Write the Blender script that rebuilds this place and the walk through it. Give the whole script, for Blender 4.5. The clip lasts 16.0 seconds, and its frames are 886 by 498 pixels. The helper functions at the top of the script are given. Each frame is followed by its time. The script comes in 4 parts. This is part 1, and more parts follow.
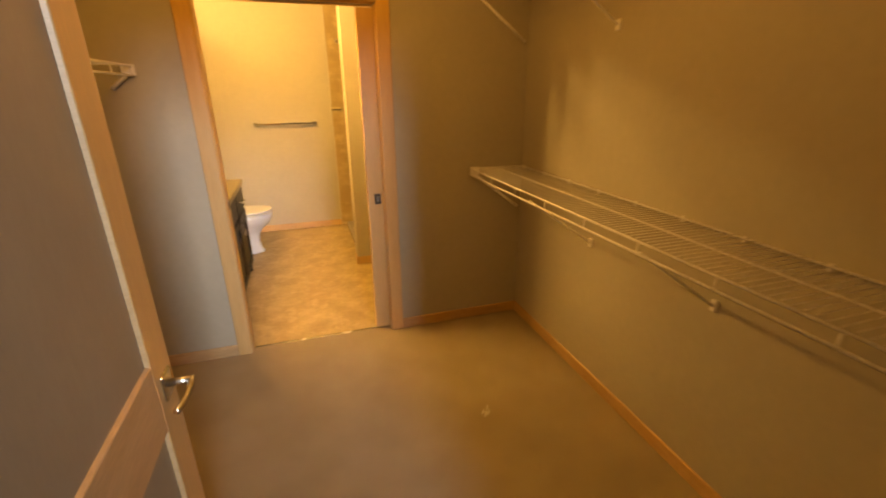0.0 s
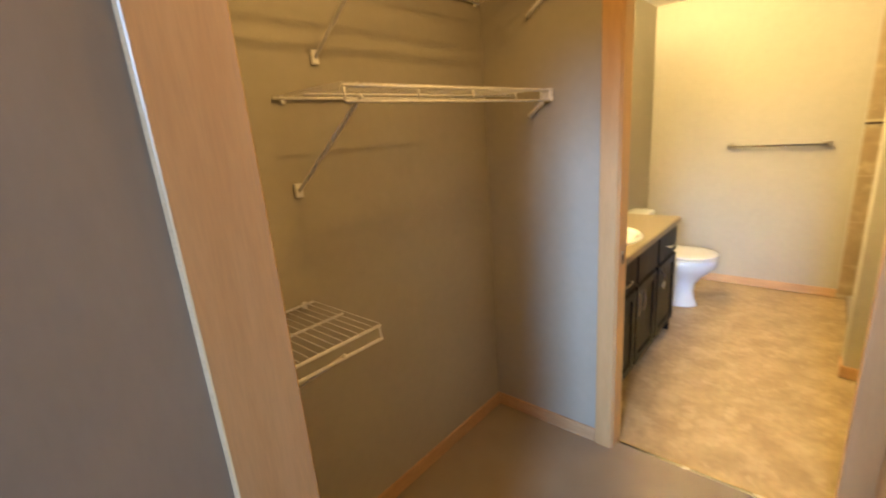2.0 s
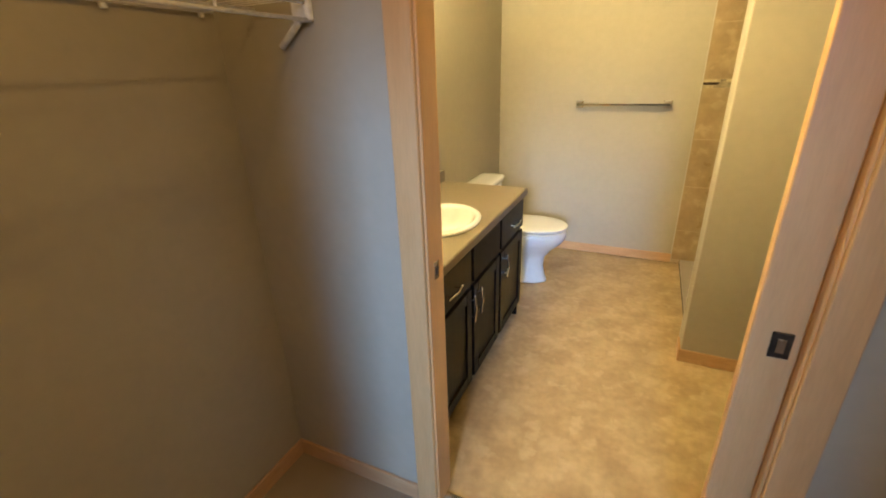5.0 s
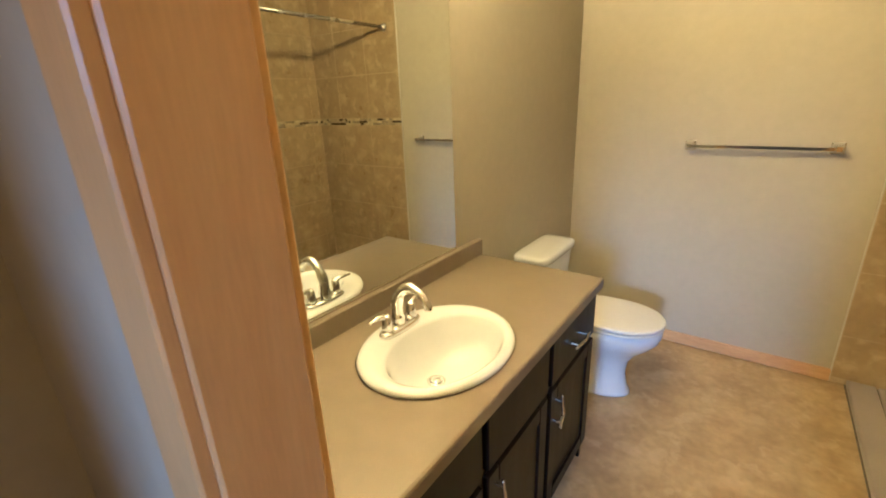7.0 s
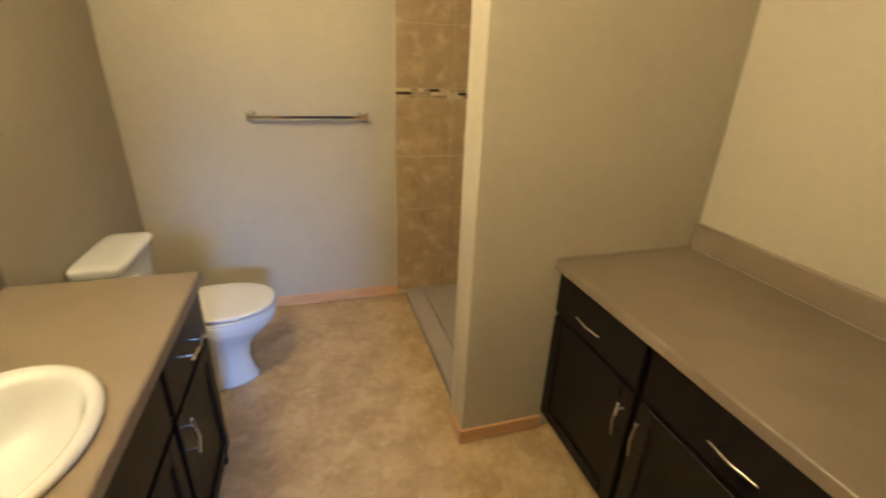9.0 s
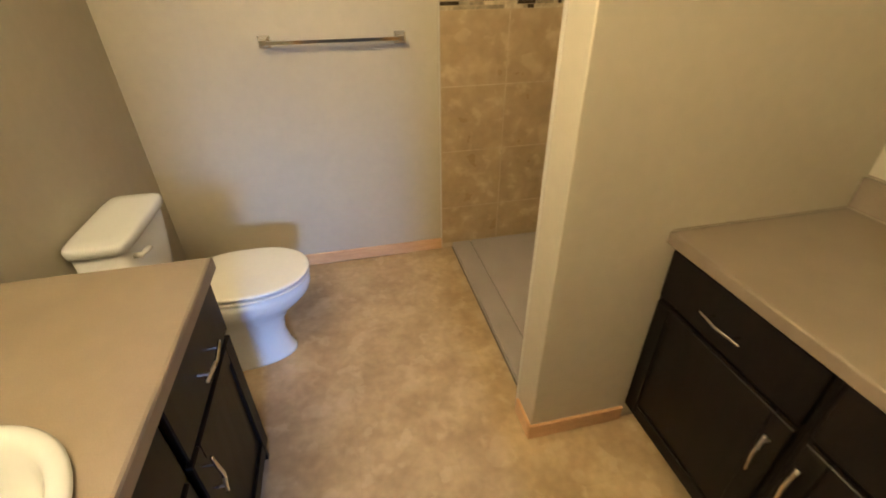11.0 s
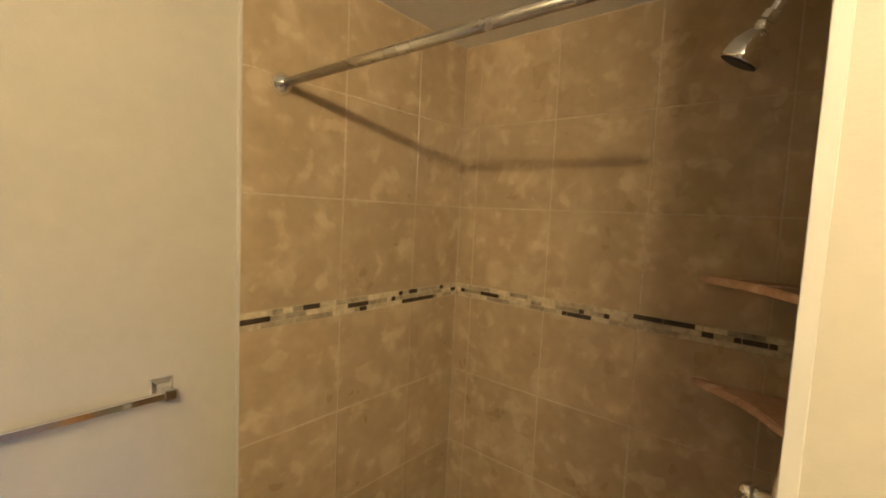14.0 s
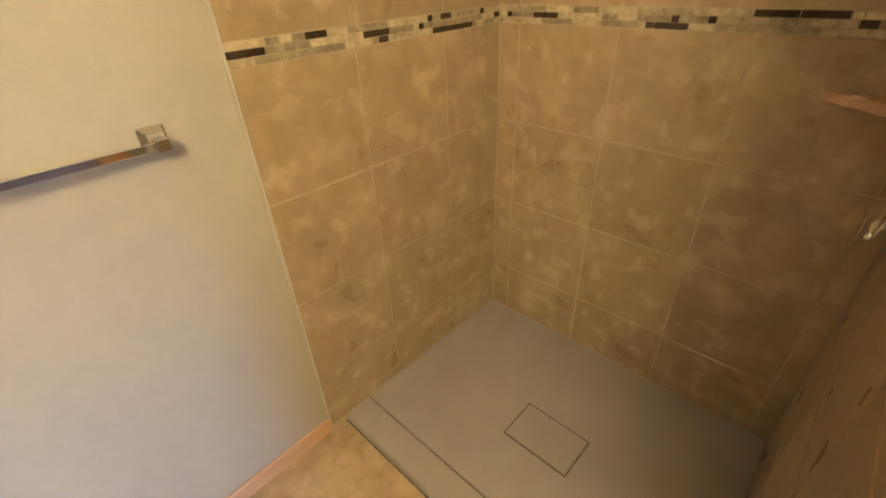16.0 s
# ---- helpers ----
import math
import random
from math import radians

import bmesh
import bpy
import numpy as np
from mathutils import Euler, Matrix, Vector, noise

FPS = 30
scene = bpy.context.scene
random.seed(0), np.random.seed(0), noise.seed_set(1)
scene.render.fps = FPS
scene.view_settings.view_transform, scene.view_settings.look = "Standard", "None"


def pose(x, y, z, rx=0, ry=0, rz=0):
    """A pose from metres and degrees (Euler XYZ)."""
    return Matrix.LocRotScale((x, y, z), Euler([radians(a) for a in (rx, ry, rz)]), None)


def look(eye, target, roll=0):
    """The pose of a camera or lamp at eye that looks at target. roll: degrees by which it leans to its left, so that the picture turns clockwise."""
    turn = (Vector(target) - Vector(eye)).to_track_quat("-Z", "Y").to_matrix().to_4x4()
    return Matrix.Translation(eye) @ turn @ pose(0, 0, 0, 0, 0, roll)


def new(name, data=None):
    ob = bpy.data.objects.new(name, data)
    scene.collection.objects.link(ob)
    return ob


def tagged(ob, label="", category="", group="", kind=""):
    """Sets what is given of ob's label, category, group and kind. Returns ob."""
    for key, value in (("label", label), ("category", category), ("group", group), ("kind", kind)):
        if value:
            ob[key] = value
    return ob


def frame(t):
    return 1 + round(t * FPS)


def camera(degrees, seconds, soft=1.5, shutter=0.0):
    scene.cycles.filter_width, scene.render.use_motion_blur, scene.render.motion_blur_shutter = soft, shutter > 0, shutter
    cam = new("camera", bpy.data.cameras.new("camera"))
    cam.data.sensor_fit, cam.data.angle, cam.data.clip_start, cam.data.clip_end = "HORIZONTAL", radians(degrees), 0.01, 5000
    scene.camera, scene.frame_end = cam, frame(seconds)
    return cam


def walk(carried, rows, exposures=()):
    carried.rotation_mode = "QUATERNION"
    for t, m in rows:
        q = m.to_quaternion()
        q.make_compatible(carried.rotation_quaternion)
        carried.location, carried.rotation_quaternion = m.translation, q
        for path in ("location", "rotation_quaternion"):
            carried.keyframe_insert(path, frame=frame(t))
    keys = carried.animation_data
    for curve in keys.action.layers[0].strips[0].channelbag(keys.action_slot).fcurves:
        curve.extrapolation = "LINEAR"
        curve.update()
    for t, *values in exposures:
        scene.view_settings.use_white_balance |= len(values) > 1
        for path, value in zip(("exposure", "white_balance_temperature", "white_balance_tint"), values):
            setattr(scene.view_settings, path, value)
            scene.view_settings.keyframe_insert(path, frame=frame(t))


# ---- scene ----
cam = camera(91.1, 16.0, soft=1.8, shutter=0.3)
PATH = [
    (0, (-0.46, -2.632, 1.536), (0.108, -0.841, 0.85), -0.5),
    (0.5, (-0.423, -2.395, 1.534), (-0.254, -0.538, 0.811), -2.7),
    (1, (-0.349, -2.159, 1.551), (-0.594, -0.303, 0.846), -2.7),
    (1.5, (-0.341, -1.932, 1.54), (-1.109, -0.198, 0.905), -3.7),
    (2, (-0.272, -1.824, 1.527), (-1.559, -0.386, 1.003), -4.6),
    (2.5, (-0.188, -1.782, 1.572), (-1.783, -0.62, 1.242), -2.9),
    (3, (-0.16, -1.807, 1.577), (-1.756, -0.627, 1.338), -2.3),
    (3.5, (-0.148, -1.744, 1.54), (-1.518, -0.383, 1.018), -2.4),
    (3.7, (-0.17, -1.689, 1.518), (-1.41, -0.251, 0.891), -2.8),
    (5.8, (-0.495, -0.54, 1.487), (-1.255, 1.138, 0.708), -2.0),
    (6, (-0.531, -0.435, 1.493), (-1.341, 1.215, 0.706), -2.0),
    (6.5, (-0.582, -0.265, 1.472), (-1.567, 1.317, 0.746), -2.7),
    (7, (-0.562, -0.147, 1.491), (-1.688, 1.374, 0.844), -2.3),
    (7.5, (-0.557, -0.12, 1.511), (-1.663, 1.442, 0.933), -1.6),
    (8, (-0.613, -0.078, 1.488), (-1.302, 1.677, 0.822), -0.4),
    (8.5, (-0.607, -0.062, 1.497), (-0.696, 1.784, 0.733), 0.3),
    (8.6, (-0.606, -0.080, 1.501), (-0.561, 1.772, 0.768), -0.1),
    (9, (-0.584, -0.067, 1.498), (-0.042, 1.696, 0.721), 2.1),
    (9.2, (-0.592, -0.070, 1.506), (0.141, 1.622, 0.752), 2.6),
    (11.3, (-0.590, 0.497, 1.458), (-0.331, 2.157, 0.371), -0.6),
    (11.5, (-0.630, 0.601, 1.458), (-0.423, 2.284, 0.395), -0.4),
    (12, (-0.700, 0.822, 1.415), (-0.414, 2.567, 0.486), 0.8),
    (12.5, (-0.618, 1.069, 1.495), (-0.122, 2.852, 0.734), 1.5),
    (13, (-0.605, 1.263, 1.598), (0.257, 2.984, 1.058), 2.7),
    (13.2, (-0.606, 1.288, 1.606), (0.384, 2.974, 1.184), 3.3),
    (13.5, (-0.663, 1.373, 1.654), (0.609, 2.89, 1.371), 3.3),
    (14, (-0.66, 1.392, 1.682), (0.873, 2.666, 1.521), 2.7),
    (14.5, (-0.617, 1.438, 1.661), (1.002, 2.571, 1.352), 1.9),
    (15, (-0.588, 1.471, 1.593), (0.945, 2.587, 0.957), 1.0),
    (15.2, (-0.594, 1.488, 1.566), (0.885, 2.601, 0.81), 0.4),
    (15.3, (-0.592, 1.494, 1.557), (0.847, 2.616, 0.737), -0.1),
    (15.5, (-0.572, 1.506, 1.529), (0.788, 2.635, 0.593), -0.4),
    (16, (-0.507, 1.545, 1.484), (0.684, 2.733, 0.402), -2.9),
]

EXPOSURES = [
    (0.0, 0.20, 38000, 22), (0.7, 0.30, 15000, 13), (1.5, 0.36, 9200, 8), (2.5, 0.66, 7300, 3), (3.5, 0.48, 7600, 1),
    (6.0, 0.08, 7000, 2), (7.5, -0.15, 6500, 8), (8.0, -0.36, 6300, 9), (8.5, -0.40, 6200, 10), (9.0, -0.32, 6300, 10), (11.5, -0.06, 6300, 11), (12.0, 0.0, 6300, 11), (12.5, -0.24, 6300, 11), (13.5, -0.08, 6200, 12), (14.5, -0.33, 5900, 14), (15.2, 0.05, 6300, 12), (16.0, 0.22, 6300, 12),
]
walk(cam, [(t, look(eye, target, roll)) for t, eye, target, roll in PATH], EXPOSURES)

# ---- world and light ----
world = bpy.data.worlds.new("daylight")
scene.world = world
world.use_nodes = True
sky = world.node_tree.nodes.new("ShaderNodeTexSky")
sky.sky_type, sky.sun_disc = "NISHITA", False
sky.sun_elevation, sky.sun_rotation = radians(40), radians(120)
world.node_tree.links.new(sky.outputs[0], world.node_tree.nodes["Background"].inputs[0])
world.node_tree.nodes["Background"].inputs[1].default_value = 0.1


def area(name, m, wide, high, watts, colour):
    lamp = bpy.data.lights.new(name, "AREA")
    lamp.shape, lamp.size, lamp.size_y, lamp.energy, lamp.color = "RECTANGLE", wide, high, watts, colour
    ob = new(name, lamp)
    ob.matrix_world = m
    return ob


# sky light in the window opening of the unseen bedroom
daylight = area("window_daylight", look((0.42, -6.42, 2.62), (-0.3, 0, 0.80)), 1.0, 0.85, 25, (0.27, 0.49, 1.0))
daylight.data.spread = radians(36)
# bulbs of the bar light over the mirror, in glass cups that open upwards
BULB, CUP_GLOW = 74.0, 4.0
BULB_COLOUR = (1.0, 0.785, 0.44)
BULB_X, BULB_Z, BULB_Y = -1.375, 2.262, (0.36, 0.62, 0.88)
for y in BULB_Y:
    bulb = bpy.data.lights.new("bulb", "POINT")
    bulb.energy, bulb.color, bulb.shadow_soft_size = BULB, BULB_COLOUR, 0.058
    new("bulb", bulb).location = (BULB_X, y, BULB_Z)
# the two bulbs of the closet's ceiling light
CLOSET_LAMP_Y, CLOSET_LAMP_Z = -1.06, 2.335
for x, watts in ((-0.66, 10.0), (-0.12, 6.0)):
    bulb = bpy.data.lights.new("bulb", "POINT")
    bulb.energy, bulb.color, bulb.shadow_soft_size = watts, (1.0, 0.63, 0.265), 0.022
    new("bulb", bulb).location = (x, CLOSET_LAMP_Y, CLOSET_LAMP_Z)


# ---- materials ----
def material(name, dark, light, scale=4.0, rough=0.5, metal=0.0, grain=60.0, grain_mix=0.15, bump=0.1, bump_scale=300.0,
             stretch=(1, 1, 1), rough_var=0.08, vary=0.0, coat=0.0, low=0.35, high=0.65, spec=0.5, detail=5.0):
    m = bpy.data.materials.new(name)
    m.use_nodes = True
    nt = m.node_tree
    bsdf = nt.nodes["Principled BSDF"]
    n, l = nt.nodes.new, nt.links.new
    geo = n("ShaderNodeNewGeometry")
    stretch_node = n("ShaderNodeMapping")
    stretch_node.inputs["Scale"].default_value = stretch
    l(geo.outputs["Position"], stretch_node.inputs["Vector"])
    big, fine = n("ShaderNodeTexNoise"), n("ShaderNodeTexNoise")
    big.inputs["Scale"].default_value, big.inputs["Detail"].default_value = scale, detail
    fine.inputs["Scale"].default_value, fine.inputs["Detail"].default_value = grain, 3
    for t in (big, fine):
        l(stretch_node.outputs[0], t.inputs["Vector"])
    ramp = n("ShaderNodeMapRange")
    ramp.inputs["From Min"].default_value, ramp.inputs["From Max"].default_value = low, high
    l(big.outputs["Fac"], ramp.inputs["Value"])
    mix = n("ShaderNodeMix")
    mix.data_type = "RGBA"
    mix.inputs["A"].default_value, mix.inputs["B"].default_value = (*dark, 1), (*light, 1)
    l(ramp.outputs[0], mix.inputs["Factor"])
    hsv = n("ShaderNodeHueSaturation")
    value = n("ShaderNodeMapRange")
    value.inputs["From Min"].default_value, value.inputs["From Max"].default_value = 0.25, 0.75
    value.inputs["To Min"].default_value, value.inputs["To Max"].default_value = 1 - grain_mix, 1 + grain_mix
    l(fine.outputs["Fac"], value.inputs["Value"])
    l(mix.outputs["Result"], hsv.inputs["Color"])
    if vary:
        info, own, times = n("ShaderNodeObjectInfo"), n("ShaderNodeMapRange"), n("ShaderNodeMath")
        own.inputs["To Min"].default_value, own.inputs["To Max"].default_value = 1 - vary, 1 + vary
        times.operation = "MULTIPLY"
        l(info.outputs["Random"], own.inputs["Value"])
        l(own.outputs[0], times.inputs[0])
        l(value.outputs[0], times.inputs[1])
        l(times.outputs[0], hsv.inputs["Value"])
    else:
        l(value.outputs[0], hsv.inputs["Value"])
    l(hsv.outputs[0], bsdf.inputs["Base Color"])
    shine = n("ShaderNodeMapRange")
    shine.inputs["To Min"].default_value, shine.inputs["To Max"].default_value = max(0.02, rough - rough_var), rough + rough_var
    l(big.outputs["Fac"], shine.inputs["Value"])
    l(shine.outputs[0], bsdf.inputs["Roughness"])
    bsdf.inputs["Metallic"].default_value, bsdf.inputs["Coat Weight"].default_value = metal, coat
    bsdf.inputs["Specular IOR Level"].default_value = spec
    if bump:
        rel, relief = n("ShaderNodeTexNoise"), n("ShaderNodeBump")
        rel.inputs["Scale"].default_value, rel.inputs["Detail"].default_value = bump_scale, 4
        l(stretch_node.outputs[0], rel.inputs["Vector"])
        relief.inputs["Strength"].default_value, relief.inputs["Distance"].default_value = bump, 0.004
        l(rel.outputs["Fac"], relief.inputs["Height"])
        l(relief.outputs[0], bsdf.inputs["Normal"])
    return m


PAINT = material("greige_wall_paint", (0.405, 0.368, 0.292), (0.435, 0.397, 0.317), 1.3, 0.55, bump=0.12, bump_scale=170, grain_mix=0.03, grain=25)
CEILING = material("white_ceiling_paint", (0.77, 0.76, 0.73), (0.81, 0.80, 0.77), 2, 0.8, bump=0.3, bump_scale=90, grain_mix=0.04)
CARPET = material("tan_carpet", (0.32, 0.25, 0.172), (0.43, 0.345, 0.245), 3, 0.95, bump=1.0, bump_scale=420, grain=380, grain_mix=0.35, spec=0.1, low=0.2, high=0.8)
VINYL = material("mottled_vinyl", (0.385, 0.275, 0.155), (0.50, 0.375, 0.22), 5.5, 0.45, bump=0.06, bump_scale=60, grain=30, grain_mix=0.12, low=0.38, high=0.66, detail=3.0)
TILE = material("travertine_look_tile", (0.335, 0.245, 0.142), (0.44, 0.335, 0.208), 6.5, 0.30, bump=0.05, bump_scale=40, grain=22, grain_mix=0.09, vary=0.05, low=0.45, high=0.80, detail=3.5)
GROUT = material("beige_grout", (0.39, 0.305, 0.20), (0.49, 0.39, 0.265), 3, 0.85, bump=0.3)
CHIP_DARK = material("dark_glass_mosaic", (0.032, 0.022, 0.015), (0.06, 0.042, 0.028), 30, 0.18, bump=0)
CHIP_GREY = material("grey_stone_mosaic", (0.22, 0.178, 0.112), (0.33, 0.275, 0.185), 30, 0.3, bump=0.05, vary=0.15)
CHIP_CREAM = material("cream_stone_mosaic", (0.38, 0.31, 0.195), (0.50, 0.415, 0.275), 30, 0.35, bump=0.05, vary=0.12)
MAPLE = material("clear_finished_maple", (0.60, 0.352, 0.16), (0.64, 0.39, 0.185), 5, 0.38, stretch=(6, 6, 0.6), grain=40, grain_mix=0.045, bump=0.04, bump_scale=80)
MAPLE_ALONG = material("clear_finished_maple_trim", (0.53, 0.31, 0.16), (0.59, 0.365, 0.20), 5, 0.4, stretch=(0.8, 0.8, 6), grain=40, grain_mix=0.08, bump=0.04, bump_scale=80)
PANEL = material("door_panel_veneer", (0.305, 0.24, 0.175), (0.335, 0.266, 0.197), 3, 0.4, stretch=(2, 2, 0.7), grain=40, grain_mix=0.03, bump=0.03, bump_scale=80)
ESPRESSO = material("espresso_stained_wood", (0.0036, 0.0026, 0.0022), (0.008, 0.0056, 0.0046), 6, 0.40, stretch=(5, 5, 0.6), grain=60, grain_mix=0.25, bump=0.05, bump_scale=90, spec=0.14)
LAMINATE = material("taupe_laminate", (0.172, 0.136, 0.099), (0.197, 0.157, 0.116), 8, 0.36, bump=0.03, bump_scale=260, grain=420, grain_mix=0.10)
PORCELAIN = material("white_porcelain", (0.74, 0.765, 0.80), (0.77, 0.795, 0.83), 3, 0.10, bump=0, grain_mix=0.01, coat=0.3, rough_var=0.02)
PLASTIC = material("white_seat_plastic", (0.74, 0.73, 0.70), (0.77, 0.76, 0.73), 3, 0.22, bump=0.02, bump_scale=200, grain_mix=0.02)
WIRE = material("white_vinyl_coated_wire", (0.84, 0.82, 0.79), (0.88, 0.86, 0.83), 10, 0.35, bump=0)
CHROME = material("polished_chrome", (0.80, 0.80, 0.80), (0.86, 0.86, 0.86), 6, 0.07, metal=1, bump=0, grain_mix=0.02, rough_var=0.03)
NICKEL = material("brushed_nickel", (0.58, 0.55, 0.50), (0.68, 0.65, 0.60), 8, 0.26, metal=1, bump=0.03, bump_scale=400, grain_mix=0.05)
DARK_METAL = material("dark_bronze_metal", (0.05, 0.04, 0.035), (0.10, 0.085, 0.07), 12, 0.4, metal=1, bump=0.05)
RUBBER = material("black_rubber", (0.015, 0.015, 0.015), (0.03, 0.03, 0.03), 20, 0.6, bump=0.05)
PAN = material("grey_taupe_shower_base", (0.335, 0.297, 0.278), (0.37, 0.33, 0.31), 4, 0.42, bump=0.08, bump_scale=220, grain=200, grain_mix=0.06)
SHELF_STONE = material("reddish_ceramic_shelf", (0.46, 0.29, 0.20), (0.56, 0.37, 0.26), 12, 0.25, bump=0.04, bump_scale=60)
EDGE = material("satin_aluminium_trim", (0.47, 0.445, 0.39), (0.50, 0.475, 0.42), 2, 0.45, bump=0, grain_mix=0.01)
CAULK = material("grey_caulk", (0.10, 0.085, 0.07), (0.16, 0.135, 0.11), 20, 0.7, bump=0.1)
SEALANT = material("pale_sealant", (0.25, 0.215, 0.165), (0.30, 0.26, 0.20), 20, 0.35, bump=0.05)
LINT = material("white_lint", (0.6, 0.56, 0.5), (0.75, 0.7, 0.62), 20, 0.9, bump=0.2)


def patches(m, lift, sink, strength, joint=0.0, origin=(0, 0), pitch=0.345):
    """Pale flakes and darker clouds of a printed stone look, with faint joint lines where joint is above nought."""
    nt = m.node_tree
    n, l = nt.nodes.new, nt.links.new
    colour = nt.nodes["Principled BSDF"].inputs["Base Color"]
    last = colour.links[0].from_socket
    geo = n("ShaderNodeNewGeometry")
    warp, bend, add = n("ShaderNodeTexNoise"), n("ShaderNodeVectorMath"), n("ShaderNodeVectorMath")
    warp.inputs["Scale"].default_value, warp.inputs["Detail"].default_value = 16.0, 3.0
    bend.operation, add.operation = "SCALE", "ADD"
    bend.inputs["Scale"].default_value = 0.05
    l(geo.outputs["Position"], warp.inputs["Vector"])
    l(warp.outputs["Color"], bend.inputs[0])
    l(geo.outputs["Position"], add.inputs[0])
    l(bend.outputs[0], add.inputs[1])
    # large slow field decides where flakes gather; cells give them their edges
    for tone, scale, lo, hi, force in ((sink, 3.2, 0.46, 0.68, strength * 0.55), (lift, 8.0, 0.55, 0.66, strength * 0.8), (lift, 13.0, 0.56, 0.64, strength * 0.9)):
        cells, field, step, mix = n("ShaderNodeTexVoronoi"), n("ShaderNodeTexNoise"), n("ShaderNodeMapRange"), n("ShaderNodeMix")
        cells.feature, cells.voronoi_dimensions = "SMOOTH_F1", "3D"
        cells.inputs["Scale"].default_value, cells.inputs["Smoothness"].default_value = scale * 2.0, 0.12
        l(add.outputs[0], cells.inputs["Vector"])
        field.inputs["Scale"].default_value, field.inputs["Detail"].default_value, field.inputs["Distortion"].default_value = scale, 1.0, 0.2
        l(cells.outputs["Position"], field.inputs["Vector"])
        soft, blend = n("ShaderNodeTexNoise"), n("ShaderNodeMath")
        soft.inputs["Scale"].default_value, soft.inputs["Detail"].default_value, soft.inputs["Distortion"].default_value = scale, 2.0, 0.15
        l(geo.outputs["Position"], soft.inputs["Vector"])
        half = n("ShaderNodeMath")
        half.operation = "MULTIPLY"
        half.inputs[1].default_value = 0.4
        l(field.outputs["Fac"], half.inputs[0])
        blend.operation = "MULTIPLY_ADD"
        blend.inputs[1].default_value = 0.6
        l(soft.outputs["Fac"], blend.inputs[0])
        l(half.outputs[0], blend.inputs[2])
        step.inputs["From Min"].default_value, step.inputs["From Max"].default_value = lo, hi
        step.inputs["To Max"].default_value = force
        l(blend.outputs[0], step.inputs["Value"])
        mix.data_type = "RGBA"
        mix.inputs["B"].default_value = (*tone, 1)
        l(step.outputs[0], mix.inputs["Factor"])
        l(last, mix.inputs["A"])
        last = mix.outputs["Result"]
    if joint:
        place, grid, line = n("ShaderNodeMapping"), n("ShaderNodeTexBrick"), n("ShaderNodeMix")
        place.inputs["Location"].default_value = (origin[0], origin[1], 0)
        grid.offset, grid.squash = 0.0, 1.0
        for socket, v in (("Scale", 1.0), ("Mortar Size", 0.003), ("Mortar Smooth", 0.6), ("Brick Width", pitch), ("Row Height", pitch)):
            grid.inputs[socket].default_value = v
        dim = n("ShaderNodeMath")
        dim.operation = "MULTIPLY"
        dim.inputs[1].default_value = joint
        l(geo.outputs["Position"], place.inputs["Vector"])
        l(place.outputs[0], grid.inputs["Vector"])
        l(grid.outputs["Fac"], dim.inputs[0])
        l(dim.outputs[0], line.inputs["Factor"])
        line.data_type = "RGBA"
        line.inputs["B"].default_value = (0.26, 0.19, 0.115, 1)
        l(last, line.inputs["A"])
        last = line.outputs["Result"]
    l(last, colour)


patches(TILE, (0.56, 0.44, 0.285), (0.285, 0.205, 0.115), 0.40)
patches(VINYL, (0.61, 0.48, 0.31), (0.33, 0.235, 0.135), 0.40, 0.10, (0.0, 0.0))
MIRROR = bpy.data.materials.new("mirror_silver")
MIRROR.use_nodes = True
for socket, v in (("Base Color", (0.82, 0.85, 0.82, 1)), ("Metallic", 1.0), ("Roughness", 0.012)):
    MIRROR.node_tree.nodes["Principled BSDF"].inputs[socket].default_value = v
GLOBE = bpy.data.materials.new("lit_opal_glass")
GLOBE.use_nodes = True
GLOBE.node_tree.nodes["Principled BSDF"].inputs["Base Color"].default_value = (0.9, 0.88, 0.82, 1)
GLOBE.node_tree.nodes["Principled BSDF"].inputs["Emission Color"].default_value = (*BULB_COLOUR, 1)
GLOBE.node_tree.nodes["Principled BSDF"].inputs["Emission Strength"].default_value = CUP_GLOW
GLASS = bpy.data.materials.new("window_glass")
GLASS.use_nodes = True
for socket, v in (("Transmission Weight", 1.0), ("Roughness", 0.0), ("IOR", 1.45)):
    GLASS.node_tree.nodes["Principled BSDF"].inputs[socket].default_value = v


# ---- mesh helpers ----
def base_of(ob):
    at = Vector((0, 0, 0))
    while ob is not None:
        at += ob.location
        ob = ob.parent
    return at


def part(name, bm, mat, parent=None, label="", smooth=False):
    """Links a bmesh, built in world metres, as one mesh object under a thing or a part."""
    if parent is not None:
        bmesh.ops.translate(bm, vec=-base_of(parent), verts=bm.verts)
    me = bpy.data.meshes.new(name)
    bm.to_mesh(me)
    bm.free()
    me.materials.append(mat)
    if smooth:
        me.polygons.foreach_set("use_smooth", [True] * len(me.polygons))
    ob = new(name, me)
    ob.parent = parent
    if label:
        ob["label"] = label
    return ob


def shared(name, me, at, parent, label=""):
    """One more object on a mesh that alike pieces share, at a world place."""
    ob = new(name, me)
    ob.parent = parent
    ob.location = Vector(at) - base_of(parent)
    if label:
        ob["label"] = label
    return ob


def mesh_of(name, bm, mat, smooth=False):
    me = bpy.data.meshes.new(name)
    bm.to_mesh(me)
    bm.free()
    me.materials.append(mat)
    if smooth:
        me.polygons.foreach_set("use_smooth", [True] * len(me.polygons))
    return me


def thing(name, at, label, category, group=""):
    ob = new(name)
    ob.location = at
    ob.empty_display_size = 0.05
    return tagged(ob, label, category, group)


